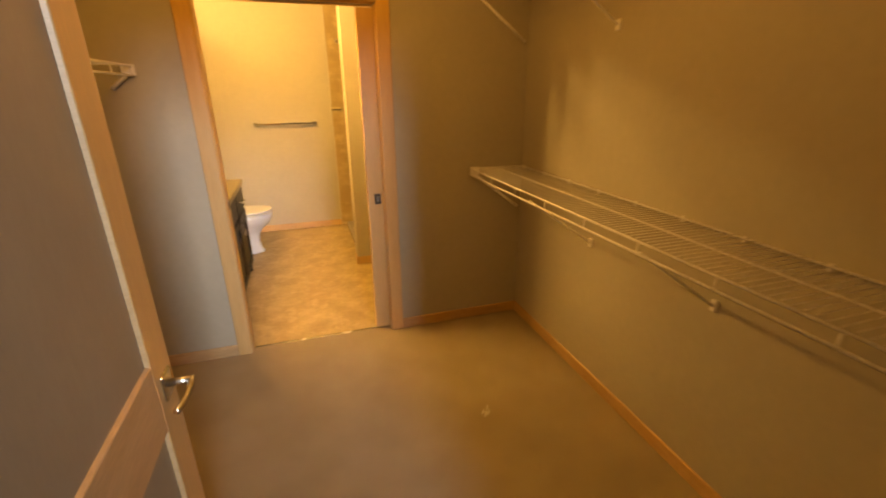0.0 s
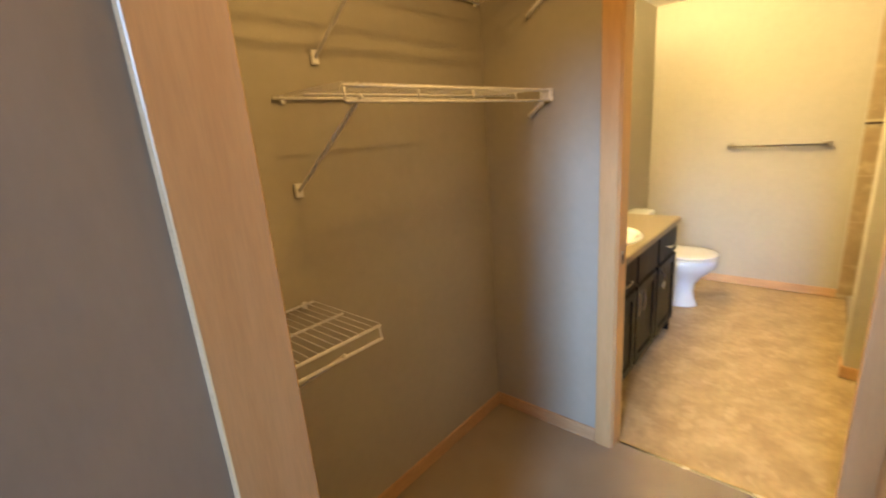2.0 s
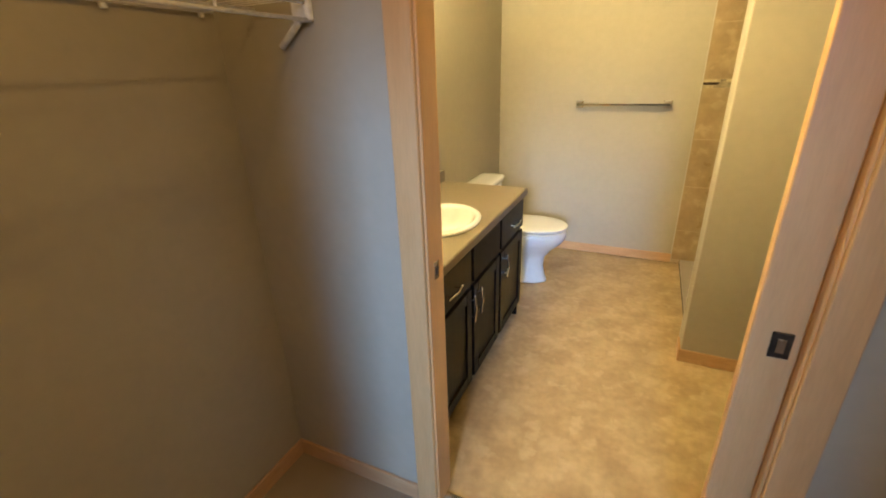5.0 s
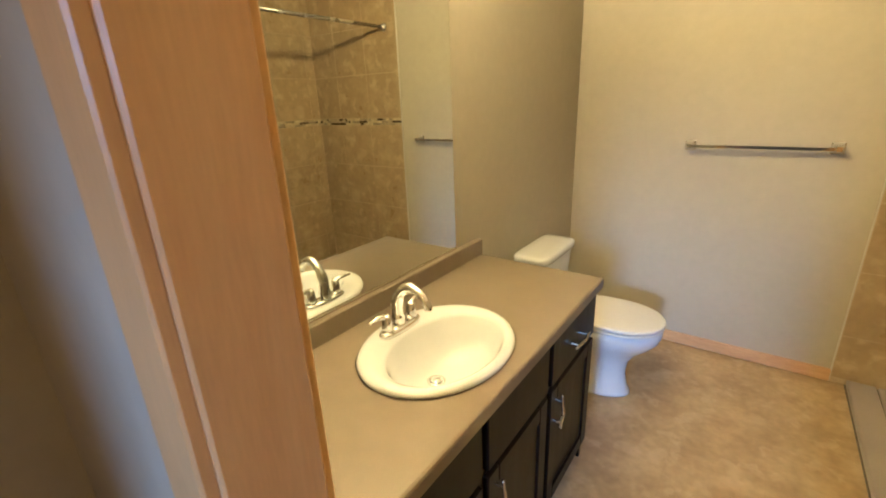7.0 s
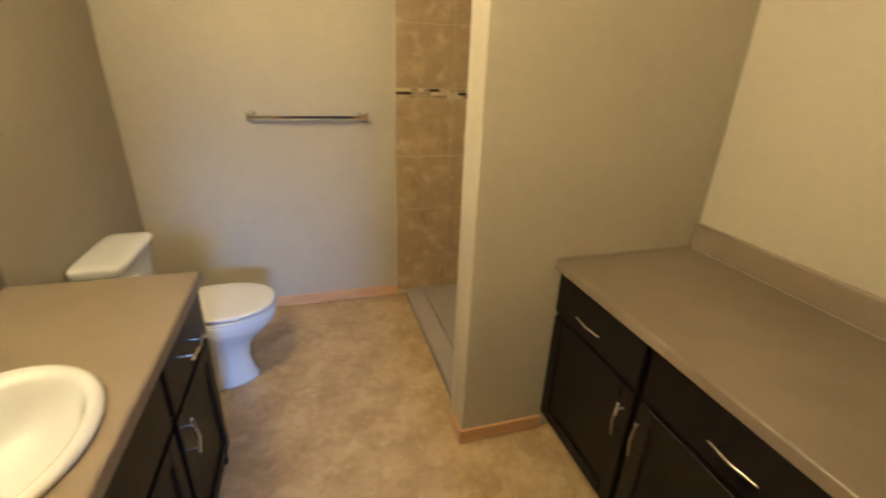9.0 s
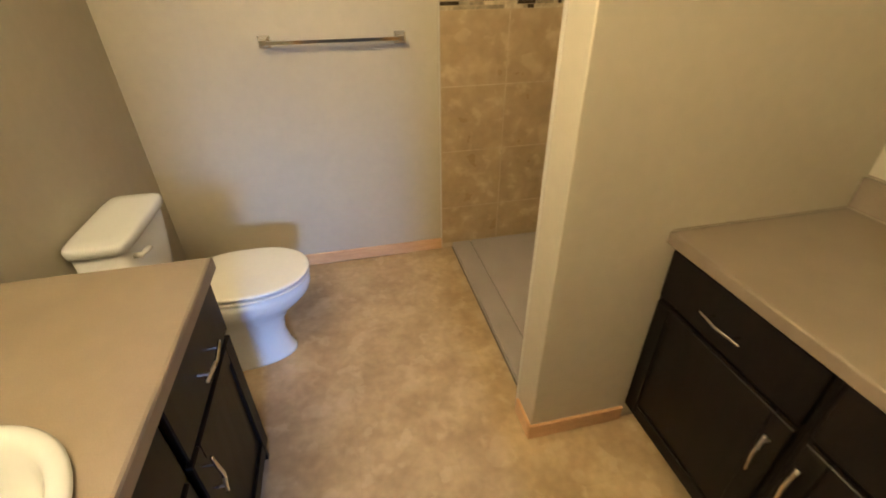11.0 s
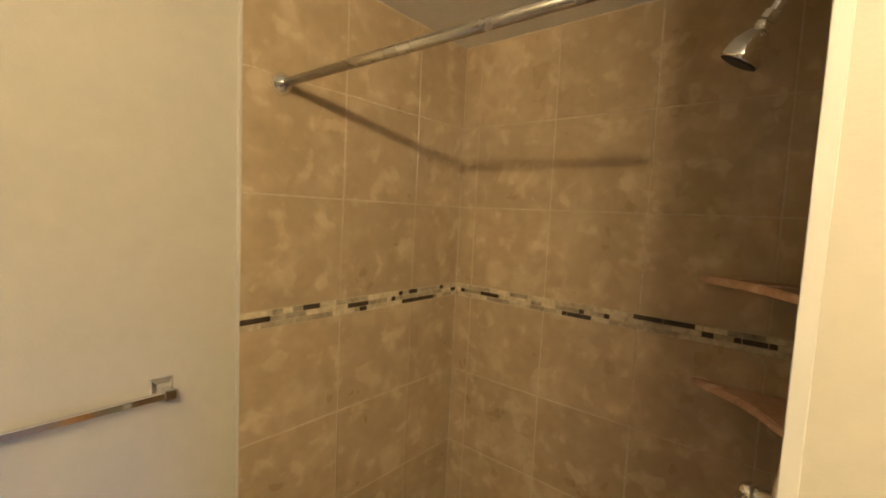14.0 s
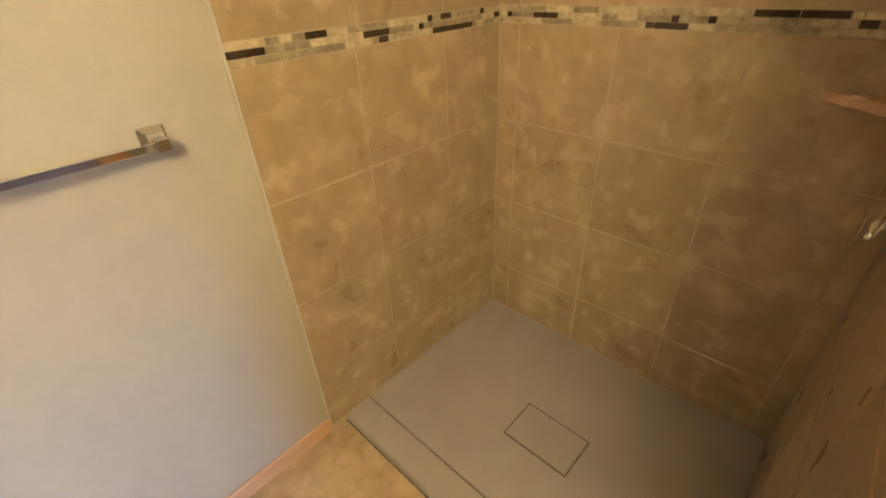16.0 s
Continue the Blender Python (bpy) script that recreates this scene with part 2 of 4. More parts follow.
def structure(ob, label=""):
    return tagged(ob, label, kind="structure")


def box(a, b, bevel=0.0, segments=2, bm=None):
    own = bmesh.new()
    bmesh.ops.create_cube(own, size=1)
    for v in own.verts:
        v.co = [min(a[i], b[i]) + (v.co[i] + 0.5) * abs(b[i] - a[i]) for i in range(3)]
    if bevel:
        bmesh.ops.bevel(own, geom=own.edges[:], offset=bevel, segments=segments, affect="EDGES", profile=0.5)
    if bm is None:
        return own
    join(bm, own)
    return bm


def join(bm, other):
    me = bpy.data.meshes.new("join")
    other.to_mesh(me)
    other.free()
    bm.from_mesh(me)
    bpy.data.meshes.remove(me)
    return bm


def rings(loops, closed=True, caps=True, bm=None):
    """A skin over loops of points with equal counts."""
    bm = bm or bmesh.new()
    made = [[bm.verts.new(p) for p in loop] for loop in loops]
    n = len(loops[0])
    for a, b in zip(made, made[1:]):
        for i in range(n if closed else n - 1):
            j = (i + 1) % n
            bm.faces.new((a[i], a[j], b[j], b[i]))
    if caps:
        bm.faces.new(reversed(made[0]))
        bm.faces.new(made[-1])
    bmesh.ops.recalc_face_normals(bm, faces=bm.faces)
    return bm


def tube(points, radius, n=10, bm=None, square=False):
    """A round or square bar along points; radius may be a list, one for each."""
    points = [Vector(p) for p in points]
    radii = radius if isinstance(radius, (list, tuple)) else [radius] * len(points)
    loops, side = [], None
    for i, p in enumerate(points):
        way = (points[min(i + 1, len(points) - 1)] - points[max(i - 1, 0)]).normalized()
        if side is None:
            side = way.cross(Vector((0, 0, 1)))
            if side.length < 0.1:
                side = way.cross(Vector((0, 1, 0)))
        side = (side - way * side.dot(way)).normalized()
        up = way.cross(side)
        count = 4 if square else n
        turn = math.pi / 4 if square else 0
        loops.append([p + radii[i] * (math.cos(turn + 2 * math.pi * k / count) * side + math.sin(turn + 2 * math.pi * k / count) * up) for k in range(count)])
    return rings(loops, bm=bm)


def arc(points, steps=6):
    """A smooth line through points (Catmull-Rom)."""
    p = [Vector(q) for q in points]
    p = [2 * p[0] - p[1]] + p + [2 * p[-1] - p[-2]]
    out = []
    for i in range(1, len(p) - 2):
        for s in range(steps):
            u = s / steps
            out.append(0.5 * ((2 * p[i]) + (p[i + 1] - p[i - 1]) * u + (2 * p[i - 1] - 5 * p[i] + 4 * p[i + 1] - p[i + 2]) * u * u
                              + (3 * p[i] - p[i - 1] - 3 * p[i + 1] + p[i + 2]) * u ** 3))
    out.append(p[-2])
    return out


def oval(cx, cy, z, a, b, n=48, power=2.0):
    out = []
    for k in range(n):
        t = 2 * math.pi * k / n
        c, s = math.cos(t), math.sin(t)
        out.append((cx + a * math.copysign(abs(c) ** (2 / power), c), cy + b * math.copysign(abs(s) ** (2 / power), s), z))
    return out


# ---- plan ----
LEFT, RIGHT, FAR, TOP = -1.535, 0.918, 2.62, 2.415
DOOR_L, DOOR_R, DOOR_TOP = -0.888, -0.012, 1.970
WALL_C, WALL_B = -0.032, 0.065          # closet and bathroom faces of the wall between
ENTRY, ENTRY_L, ENTRY_R = -2.47, -0.87, 0.12
STUB_X, STUB_A, STUB_B = -0.067, 1.250, 1.382
HIGH = 3.30                              # ceiling of the made-up bedroom behind, raised to clear its high window

# ---- floors, walls, ceiling ----
structure(part("floor_closet", box((LEFT - 1.2, -6.6, -0.12), (RIGHT + 1.6, 0.02, 0.0)), CARPET), "tan cut-pile carpet of the closet and bedroom")
structure(part("floor_bathroom", box((LEFT, 0.02, -0.12), (RIGHT, FAR, -0.004)), VINYL), "mottled tan stone-look sheet vinyl floor")
structure(part("ceiling", box((LEFT - 0.1, ENTRY - 0.11, TOP), (RIGHT + 0.1, FAR + 0.12, TOP + 0.1)), CEILING), "plain white painted ceiling")
# never in view: the invented bedroom's ceiling, and the wall closing the step
structure(part("ceiling_unseen_bedroom", box((LEFT - 1.3, -6.7, HIGH), (RIGHT + 1.7, ENTRY, HIGH + 0.1)), CEILING), "plain white painted ceiling")
structure(part("wall_over_closet", box((LEFT - 0.1, ENTRY - 0.10, TOP + 0.1), (RIGHT + 0.1, ENTRY, HIGH)), PAINT))
wall_left = structure(part("wall_left", box((LEFT - 0.1, ENTRY - 0.11, 0), (LEFT, FAR + 0.1, TOP)), PAINT), "greige painted wall")
wall_right = structure(part("wall_right", box((RIGHT, ENTRY - 0.11, 0), (RIGHT + 0.1, FAR + 0.1, TOP)), PAINT), "greige painted wall")
wall_far = structure(part("wall_far", box((LEFT, FAR, 0), (RIGHT, FAR + 0.1, TOP)), PAINT), "greige painted bathroom end wall")
structure(part("wall_between_left", box((LEFT, WALL_C, 0), (DOOR_L - 0.012, WALL_B, TOP)), PAINT), "greige painted wall beside the doorway")
# the pocket side is two skins with a slot between them for the sliding door
structure(part("wall_between_right", box((DOOR_R + 0.012, WALL_C, 0), (RIGHT, -0.008, TOP)), PAINT), "greige painted wall beside the doorway")
structure(part("wall_between_right_bath", box((DOOR_R + 0.012, 0.04, 0), (RIGHT, WALL_B, TOP)), PAINT), "greige painted wall beside the doorway")
structure(part("wall_between_head", box((DOOR_L - 0.012, WALL_C, DOOR_TOP + 0.012), (DOOR_R + 0.012, WALL_B, TOP)), PAINT), "greige painted wall over the doorway")
wall_stub = structure(part("wall_stub", box((STUB_X, STUB_A, 0), (RIGHT, STUB_B, TOP), 0.003, 1), PAINT), "greige painted short wall beside the shower")
structure(part("wall_entry_left", box((LEFT, ENTRY - 0.11, 0), (ENTRY_L - 0.012, ENTRY, TOP)), PAINT))
structure(part("wall_entry_right", box((ENTRY_R + 0.012, ENTRY - 0.11, 0), (RIGHT, ENTRY, TOP)), PAINT))
structure(part("wall_entry_head", box((ENTRY_L - 0.012, ENTRY - 0.11, 2.03), (ENTRY_R + 0.012, ENTRY, TOP)), PAINT))
# unseen bedroom behind, plain, made up to carry the daylight and its window
structure(part("wall_unseen_bedroom_left", box((LEFT - 1.3, -6.6, 0), (LEFT - 1.2, ENTRY, HIGH)), PAINT))
structure(part("wall_unseen_bedroom_right", box((RIGHT + 1.6, -6.6, 0), (RIGHT + 1.7, ENTRY, HIGH)), PAINT))
structure(part("wall_unseen_bedroom_near_left", box((LEFT - 1.2, ENTRY - 0.1, 0), (LEFT - 0.1, ENTRY, HIGH)), PAINT))
structure(part("wall_unseen_bedroom_near_right", box((RIGHT + 0.1, ENTRY - 0.1, 0), (RIGHT + 1.6, ENTRY, HIGH)), PAINT))
for a, b in (((LEFT - 1.2, -6.6, 0), (-0.15, -6.5, HIGH)), ((1.00, -6.6, 0), (RIGHT + 1.6, -6.5, HIGH)),
             ((-0.15, -6.6, 0), (1.00, -6.5, 1.90)), ((-0.15, -6.6, 3.10), (1.00, -6.5, HIGH))):
    structure(part("wall_unseen_bedroom_window", box(a, b), PAINT))
pane = structure(part("window_1", box((-0.15, -6.57, 1.90), (1.00, -6.56, 3.10)), GLASS))
pane.visible_shadow = False


# ---- trim ----
def board(name, a, b, mat=MAPLE_ALONG, bevel=0.003):
    return structure(part(name, box(a, b, bevel, 1), mat), "clear-finished maple trim")


BH, BT = 0.072, 0.012
for a, b in (((LEFT, 1.425, 0), (LEFT + BT, FAR, BH)), ((LEFT + BT, FAR - BT, 0), (-0.088, FAR, BH)),
             ((STUB_X - BT, STUB_A - BT, 0), (0.30, STUB_A, BH)), ((STUB_X - BT, STUB_A, 0), (STUB_X, STUB_B - 0.01, BH)),
             ((LEFT, ENTRY, 0), (LEFT + BT, WALL_C, BH)), ((LEFT + BT, WALL_C - BT, 0), (-0.972, WALL_C, BH)),
             ((0.072, WALL_C - BT, 0), (RIGHT - BT, WALL_C, BH)), ((RIGHT - BT, ENTRY, 0), (RIGHT, WALL_C, BH))):
    board("baseboard", a, b)


def mitred_casing(y0, y1, left, right, top, wide):
    """Left, right and head casing of a doorway, mitred at the corners."""
    for name, quad in (("casing_left", ((left - wide, 0), (left, 0), (left, top), (left - wide, top + wide))),
                       ("casing_right", ((right, 0), (right + wide, 0), (right + wide, top + wide), (right, top))),
                       ("casing_head", ((left, top + 0.001), (right, top + 0.001), (right + wide, top + wide + 0.001), (left - wide, top + wide + 0.001)))):
        bm = rings([[(x, y0, z) for x, z in quad], [(x, y1, z) for x, z in quad]])
        bmesh.ops.bevel(bm, geom=bm.edges[:], offset=0.003, segments=1, affect="EDGES")
        structure(part("trim_" + name, bm, MAPLE if name != "casing_head" else MAPLE_ALONG), "clear-finished maple door casing")


mitred_casing(WALL_C - 0.016, WALL_C, DOOR_L - 0.006, DOOR_R + 0.006, DOOR_TOP + 0.006, 0.076)
mitred_casing(WALL_B, WALL_B + 0.014, DOOR_L - 0.006, DOOR_R + 0.006, DOOR_TOP + 0.006, 0.06)
board("trim_jamb_left", (DOOR_L - 0.012, WALL_C - 0.002, 0), (DOOR_L, WALL_B + 0.002, DOOR_TOP), MAPLE)
board("trim_jamb_right_closet", (DOOR_R, WALL_C - 0.002, 0), (DOOR_R + 0.012, -0.006, DOOR_TOP), MAPLE)
board("trim_jamb_right_bath", (DOOR_R, 0.038, 0), (DOOR_R + 0.012, WALL_B + 0.002, DOOR_TOP), MAPLE)
board("trim_jamb_head_closet", (DOOR_L, WALL_C - 0.002, DOOR_TOP), (DOOR_R, -0.006, DOOR_TOP + 0.012))
board("trim_jamb_head_bath", (DOOR_L, 0.038, DOOR_TOP), (DOOR_R, WALL_B + 0.002, DOOR_TOP + 0.012))
structure(part("trim_pocket_track", box((DOOR_L, -0.006, DOOR_TOP + 0.004), (DOOR_R, 0.038, DOOR_TOP + 0.012)), DARK_METAL), "dark pocket door track")
structure(part("trim_threshold", box((DOOR_L, 0.012, 0.0), (DOOR_R, 0.030, 0.004), 0.0015, 1), NICKEL), "thin metal carpet edge strip")
board("trim_entry_jamb_left", (ENTRY_L - 0.012, ENTRY - 0.115, 0), (ENTRY_L, ENTRY + 0.002, 2.02), MAPLE)
board("trim_entry_jamb_right", (ENTRY_R, ENTRY - 0.115, 0), (ENTRY_R + 0.012, ENTRY + 0.002, 2.02), MAPLE)
board("trim_entry_jamb_head", (ENTRY_L, ENTRY - 0.115, 2.02), (ENTRY_R, ENTRY + 0.002, 2.03))


# ---- doors ----
def closet_door():
    x0, x1, y0, y1, z0, z1 = -0.869, -0.832, -2.44, -1.545, 0.012, 1.995
    door = tagged(thing("door_1", (x0, y0, z0), "open maple panel door with a nickel lever", "door"), kind="structure")
    st, lock0, lock1, top = 0.115, 0.79, 0.966, 1.828
    for name, a, b, m in (("hinge_stile", (y0, z0), (y0 + st, z1), MAPLE), ("latch_stile", (y1 - st, z0), (y1, z1), MAPLE),
                          ("top_rail", (y0 + st, top), (y1 - st, z1), MAPLE_ALONG), ("lock_rail", (y0 + st, lock0), (y1 - st, lock1), MAPLE_ALONG),
                          ("bottom_rail", (y0 + st, z0), (y1 - st, 0.24), MAPLE_ALONG)):
        part(name, box((x0, a[0], a[1]), (x1, b[0], b[1]), 0.002, 1), m, door)
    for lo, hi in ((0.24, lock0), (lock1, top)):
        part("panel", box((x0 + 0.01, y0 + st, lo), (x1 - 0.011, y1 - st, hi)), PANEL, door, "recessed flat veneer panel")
        # bevelled sticking round the panel
        c0, c1, d = y0 + st, y1 - st, 0.0022
        bm = bmesh.new()
        for p, q, inward in (((c0, lo), (c1, lo), (0, 1)), ((c1, lo), (c1, hi), (-1, 0)), ((c1, hi), (c0, hi), (0, -1)), ((c0, hi), (c0, lo), (1, 0))):
            loops = []
            for (yy, zz) in (p, q):
                sy = d if yy == c0 else -d
                sz = d if zz == lo else -d
                loops.append([(x1 - 0.002, yy, zz), (x1 - 0.0105, yy + sy, zz + sz), (x1 - 0.0105, yy, zz)])
            rings(loops, bm=bm)
        part("sticking", bm, MAPLE_ALONG, door, "bevelled panel moulding")
    # lever set
    hz, hy = 0.885, -1.606
    lever = part("lever_handle", tube([(x1 + 0.005, hy, hz), (x1 + 0.058, hy, hz)], 0.0095, 14), NICKEL, door, "satin nickel lever handle", True)
    part("rose", box((x1, hy - 0.03, hz - 0.033), (x1 + 0.008, hy + 0.03, hz + 0.033), 0.004, 2), NICKEL, lever)
    part("grip", tube(arc([(x1 + 0.056, hy + 0.008, hz), (x1 + 0.060, hy - 0.03, hz + 0.001), (x1 + 0.056, hy - 0.075, hz - 0.004), (x1 + 0.046, hy - 0.112, hz - 0.006)]), 0.0075, 10), NICKEL, lever, "", True)
    for z in (0.25, 1.05, 1.82):
        part("hinge", tube([(x1 + 0.004, y0 - 0.004, z - 0.045), (x1 + 0.004, y0 - 0.004, z + 0.045)], 0.006, 8), NICKEL, door)


closet_door()


def pocket_door():
    x0, x1, ya, yb, z0, z1 = -0.106, 0.724, 0.0, 0.034, 0.016, 1.958
    door = tagged(thing("door_2", (x0, ya, z0), "maple pocket door slid almost fully into the wall", "door"), kind="structure")
    part("leaf", box((x0, ya, z0), (x1, yb, z1), 0.002, 1), MAPLE, door)
    pull = part("edge_pull", box((x0 + 0.040, ya - 0.003, 0.875), (x0 + 0.080, ya + 0.004, 0.94), 0.002, 1), DARK_METAL, door, "dark metal privacy pull")
    part("pull_tab", box((x0 + 0.052, ya - 0.006, 0.89), (x0 + 0.068, ya - 0.002, 0.925), 0.001, 1), NICKEL, pull)


pocket_door()
plate = tagged(thing("strike_plate", (DOOR_L, 0.017, 0.93), "small nickel strike plate set in the maple jamb", "strike plate"))
part("plate", box((DOOR_L - 0.001, 0.004, 0.913), (DOOR_L + 0.003, 0.030, 0.970), 0.001, 1), NICKEL, plate)
part("latch_hole", box((DOOR_L + 0.001, 0.010, 0.926), (DOOR_L + 0.0036, 0.024, 0.954)), RUBBER, plate, "dark latch opening")


# ---- wire shelving ----
def wire_shelf(label, wall_x, front_x, y0, y1, z, braces, end_bracket, arm=1.0, lip=0.042, group="closet shelves"):
    """A ventilated shelf fixed to a side wall, from y0 to y1, with a double front rail."""
    shelf = thing("wire_shelf", (wall_x, y1, z), label, "wire shelf", group)
    way = 1 if front_x > wall_x else -1
    r = 0.0042
    for name, x, zz, rr in (("back_rail", wall_x + way * 0.012, z, r), ("middle_rail", (wall_x + front_x) / 2, z - 0.006, r),
                            ("front_rail", front_x, z - 0.003, r + 0.0006), ("lip_rail", front_x + way * 0.004, z - lip, r + 0.0006)):
        part(name, tube([(x, y0, zz), (x, y1, zz)], rr, 8), WIRE, shelf, "", True)
    w = mesh_of("wire", tube([(0, 0, 0), (front_x - wall_x - way * 0.012, 0, 0)], 0.0012, 6), WIRE, True)
    count = int((y1 - y0) / 0.0254)
    for i in range(count + 1):
        shared("wire", w, (wall_x + way * 0.012, y1 - 0.004 - i * (y1 - y0 - 0.008) / count, z + 0.005), shelf)
    post = mesh_of("lip_post", tube([(0, 0, 0), (way * 0.004, 0, -lip)], 0.0036, 6), WIRE, True)
    n = max(1, round((y1 - y0) / 0.30))
    for i in range(n + 1):
        shared("lip_post", post, (front_x, y1 - 0.004 - i * (y1 - y0 - 0.008) / n, z - 0.003), shelf)
    clip = mesh_of("wall_clip", box((-0.006, -0.007, -0.016), (0.006, 0.007, 0.008), 0.002, 1), WIRE)
    k = max(2, round((y1 - y0) / 0.27))
    for i in range(k + 1):
        shared("wall_clip", clip, (wall_x + way * 0.007, y1 - 0.03 - i * (y1 - y0 - 0.06) / k, z), shelf)
    for y in braces:
        foot = (wall_x + way * 0.010, y - 0.01, z - 0.275)
        bm = tube(arc([(front_x + way * 0.006, y, z - lip + 0.008), (front_x - way * 0.012, y, z - lip - 0.006), (wall_x + way * 0.035, y - 0.008, z - 0.262), foot], 4), 0.0055, 8)
        brace = part("brace", bm, WIRE, shelf, "diagonal white support brace", True)
        part("brace_foot", box((wall_x, y - 0.022, z - 0.300), (wall_x + way * 0.014, y + 0.004, z - 0.255), 0.003, 1), WIRE, brace)
    if end_bracket:
        br = part("end_bracket", box((front_x - way * 0.045, y1 - 0.004, z - lip - 0.004), (front_x + way * 0.012, y1 + 0.016, z + 0.008), 0.004, 1), WIRE, shelf, "white plastic end bracket")
        tip = Vector((front_x - way * 0.03, y1 + 0.004, z - lip - 0.004)).lerp(Vector((wall_x + way * 0.03, y1 + 0.004, z - 0.27)), arm)
        part("end_arm", tube([(front_x - way * 0.03, y1 + 0.004, z - lip - 0.004), tip], 0.009, 8), WIRE, br, "", True)
    return shelf


YE = WALL_C - 0.018
wire_shelf("long white wire shelf fixed low along the closet wall", RIGHT, 0.560, -2.44, YE, 1.066, (-0.83, -1.57), True)
wire_shelf("long white wire shelf fixed high along the closet wall", RIGHT, 0.560, -2.44, YE, 2.075, (-0.85, -1.59), True)
wire_shelf("long white wire shelf near the ceiling over two shorter ones", LEFT, -1.190, -2.44, YE, 2.058, (-0.945, -1.75), True, 0.24)
wire_shelf("short white wire shelf with an open end", LEFT, -1.190, -1.120, YE, 1.657, (-1.075,), True, 0.24)
wire_shelf("short white wire shelf at waist height behind the door", LEFT, -1.184, -2.44, -1.100, 1.008, (-1.24, -2.0), False)

lint = thing("lint_fleck", (0.28, -1.0, 0.0), "scrap of white lint on the tan carpet", "lint")
bm = bmesh.new()
rnd = random.Random(4)
for i in range(5):
    p = Vector((0.27 + rnd.uniform(-0.02, 0.02), -1.0 + rnd.uniform(-0.03, 0.03), 0.006))
    tube(arc([p, p + Vector((0.012, 0.01, 0.004)), p + Vector((0.02, 0.028, 0.0))], 3), 0.0025, 5, bm=bm)
part("fibres", bm, LINT, lint)


# ---- vanities ----
def bar_pull(parent, p, q, out, mat=NICKEL):
    """A slim arched bar pull between p and q, standing off along out."""
    p, q, out = Vector(p), Vector(q), Vector(out)
    way = (q - p).normalized()
    mid = (p + q) / 2
    handle = part("handle", tube(arc([p - way * 0.016 + out * 0.86, p + way * 0.02 + out * 0.97, mid + out * 1.1, q - way * 0.02 + out * 0.97, q + way * 0.016 + out * 0.86], 4),
                                 [0.0042] * 4 + [0.0052] * 9 + [0.0042] * 4, 8), mat, parent, "brushed nickel bar pull", True)
    for e in (p + way * 0.008, q - way * 0.008):
        part("handle_post", tube([e, e + out * 0.95], 0.0035, 8), mat, handle)


def front_panel(parent, name, face, out, y0, y1, z0, z1, flat, thick=0.019):
    """A drawer or door front on a face at x = face, standing out along out (+1 or -1)."""
    x1 = face + out * thick
    if flat:
        return part(name, box((face, y0, z0), (x1, y1, z1), 0.003, 1), ESPRESSO, parent)
    s = 0.055
    door = part(name, box((face, y0 + s - 0.002, z0 + s - 0.002), (face + out * (thick - 0.009), y1 - s + 0.002, z1 - s + 0.002)), ESPRESSO, parent)
    for nm, a, b in (("stile", (y0, z0), (y0 + s, z1)), ("stile", (y1 - s, z0), (y1, z1)),
                     ("rail", (y0 + s, z0), (y1 - s, z0 + s)), ("rail", (y0 + s, z1 - s), (y1 - s, z1))):
        part(nm, box((face, a[0], a[1]), (x1, b[0], b[1]), 0.003, 1), ESPRESSO, door)
    return door


def cabinet(label, back, face, y0, y1, drawer_handle, hinge_far, open_side, low0=False, low1=False, category="vanity cabinet"):
    """One vanity unit with a drawer over a door; back and face are x places."""
    out = 1 if face > back else -1
    unit = thing("vanity_cabinet", (back, y0, 0), label, category, "vanity cabinets")
    z0, z1, t = 0.095, 0.798, 0.016
    part("side", box((back, y0, z0), (face, y0 + t, 0.69 if low0 else z1)), ESPRESSO, unit)
    part("side", box((back, y1 - t, 0 if open_side else z0), (face, y1, 0.69 if low1 else z1)), ESPRESSO, unit)
    part("bottom", box((back, y0 + t, z0), (face, y1 - t, z0 + t)), ESPRESSO, unit)
    part("back", box((back, y0 + t, z0 + t), (back + out * 0.006, y1 - t, z1)), ESPRESSO, unit)
    part("toe_kick", box((back, y0, 0), (face - out * 0.062, y1 - (t if open_side else 0), z0 - 0.001)), ESPRESSO, unit)
    fx = face + out * 0.001
    f = part("face_frame", box((face - out * 0.017, y0 + t, z1 - 0.03), (face - out * 0.0005, y1 - t, z1)), ESPRESSO, unit)
    part("frame_rail", box((face - out * 0.017, y0 + t, 0.585), (face - out * 0.0005, y1 - t, 0.615)), ESPRESSO, f)
    g = 0.013
    drawer = front_panel(unit, "drawer_front", fx, out, y0 + g, y1 - g, 0.618, 0.784, True)
    door = front_panel(unit, "door", fx, out, y0 + g, y1 - g, 0.108, 0.598, False)
    o = (out * 0.03, 0, 0)
    hx = fx + out * 0.019
    mid = (y0 + y1) / 2
    if drawer_handle:
        bar_pull(drawer, (hx, mid - 0.05, 0.697), (hx, mid + 0.05, 0.697), o)
    hy = y1 - g - 0.028 if not hinge_far else y0 + g + 0.028
    low = 0.468 if out > 0 else 0.436
    bar_pull(door, (hx, hy, low), (hx, hy, low + 0.100), o)
    return unit


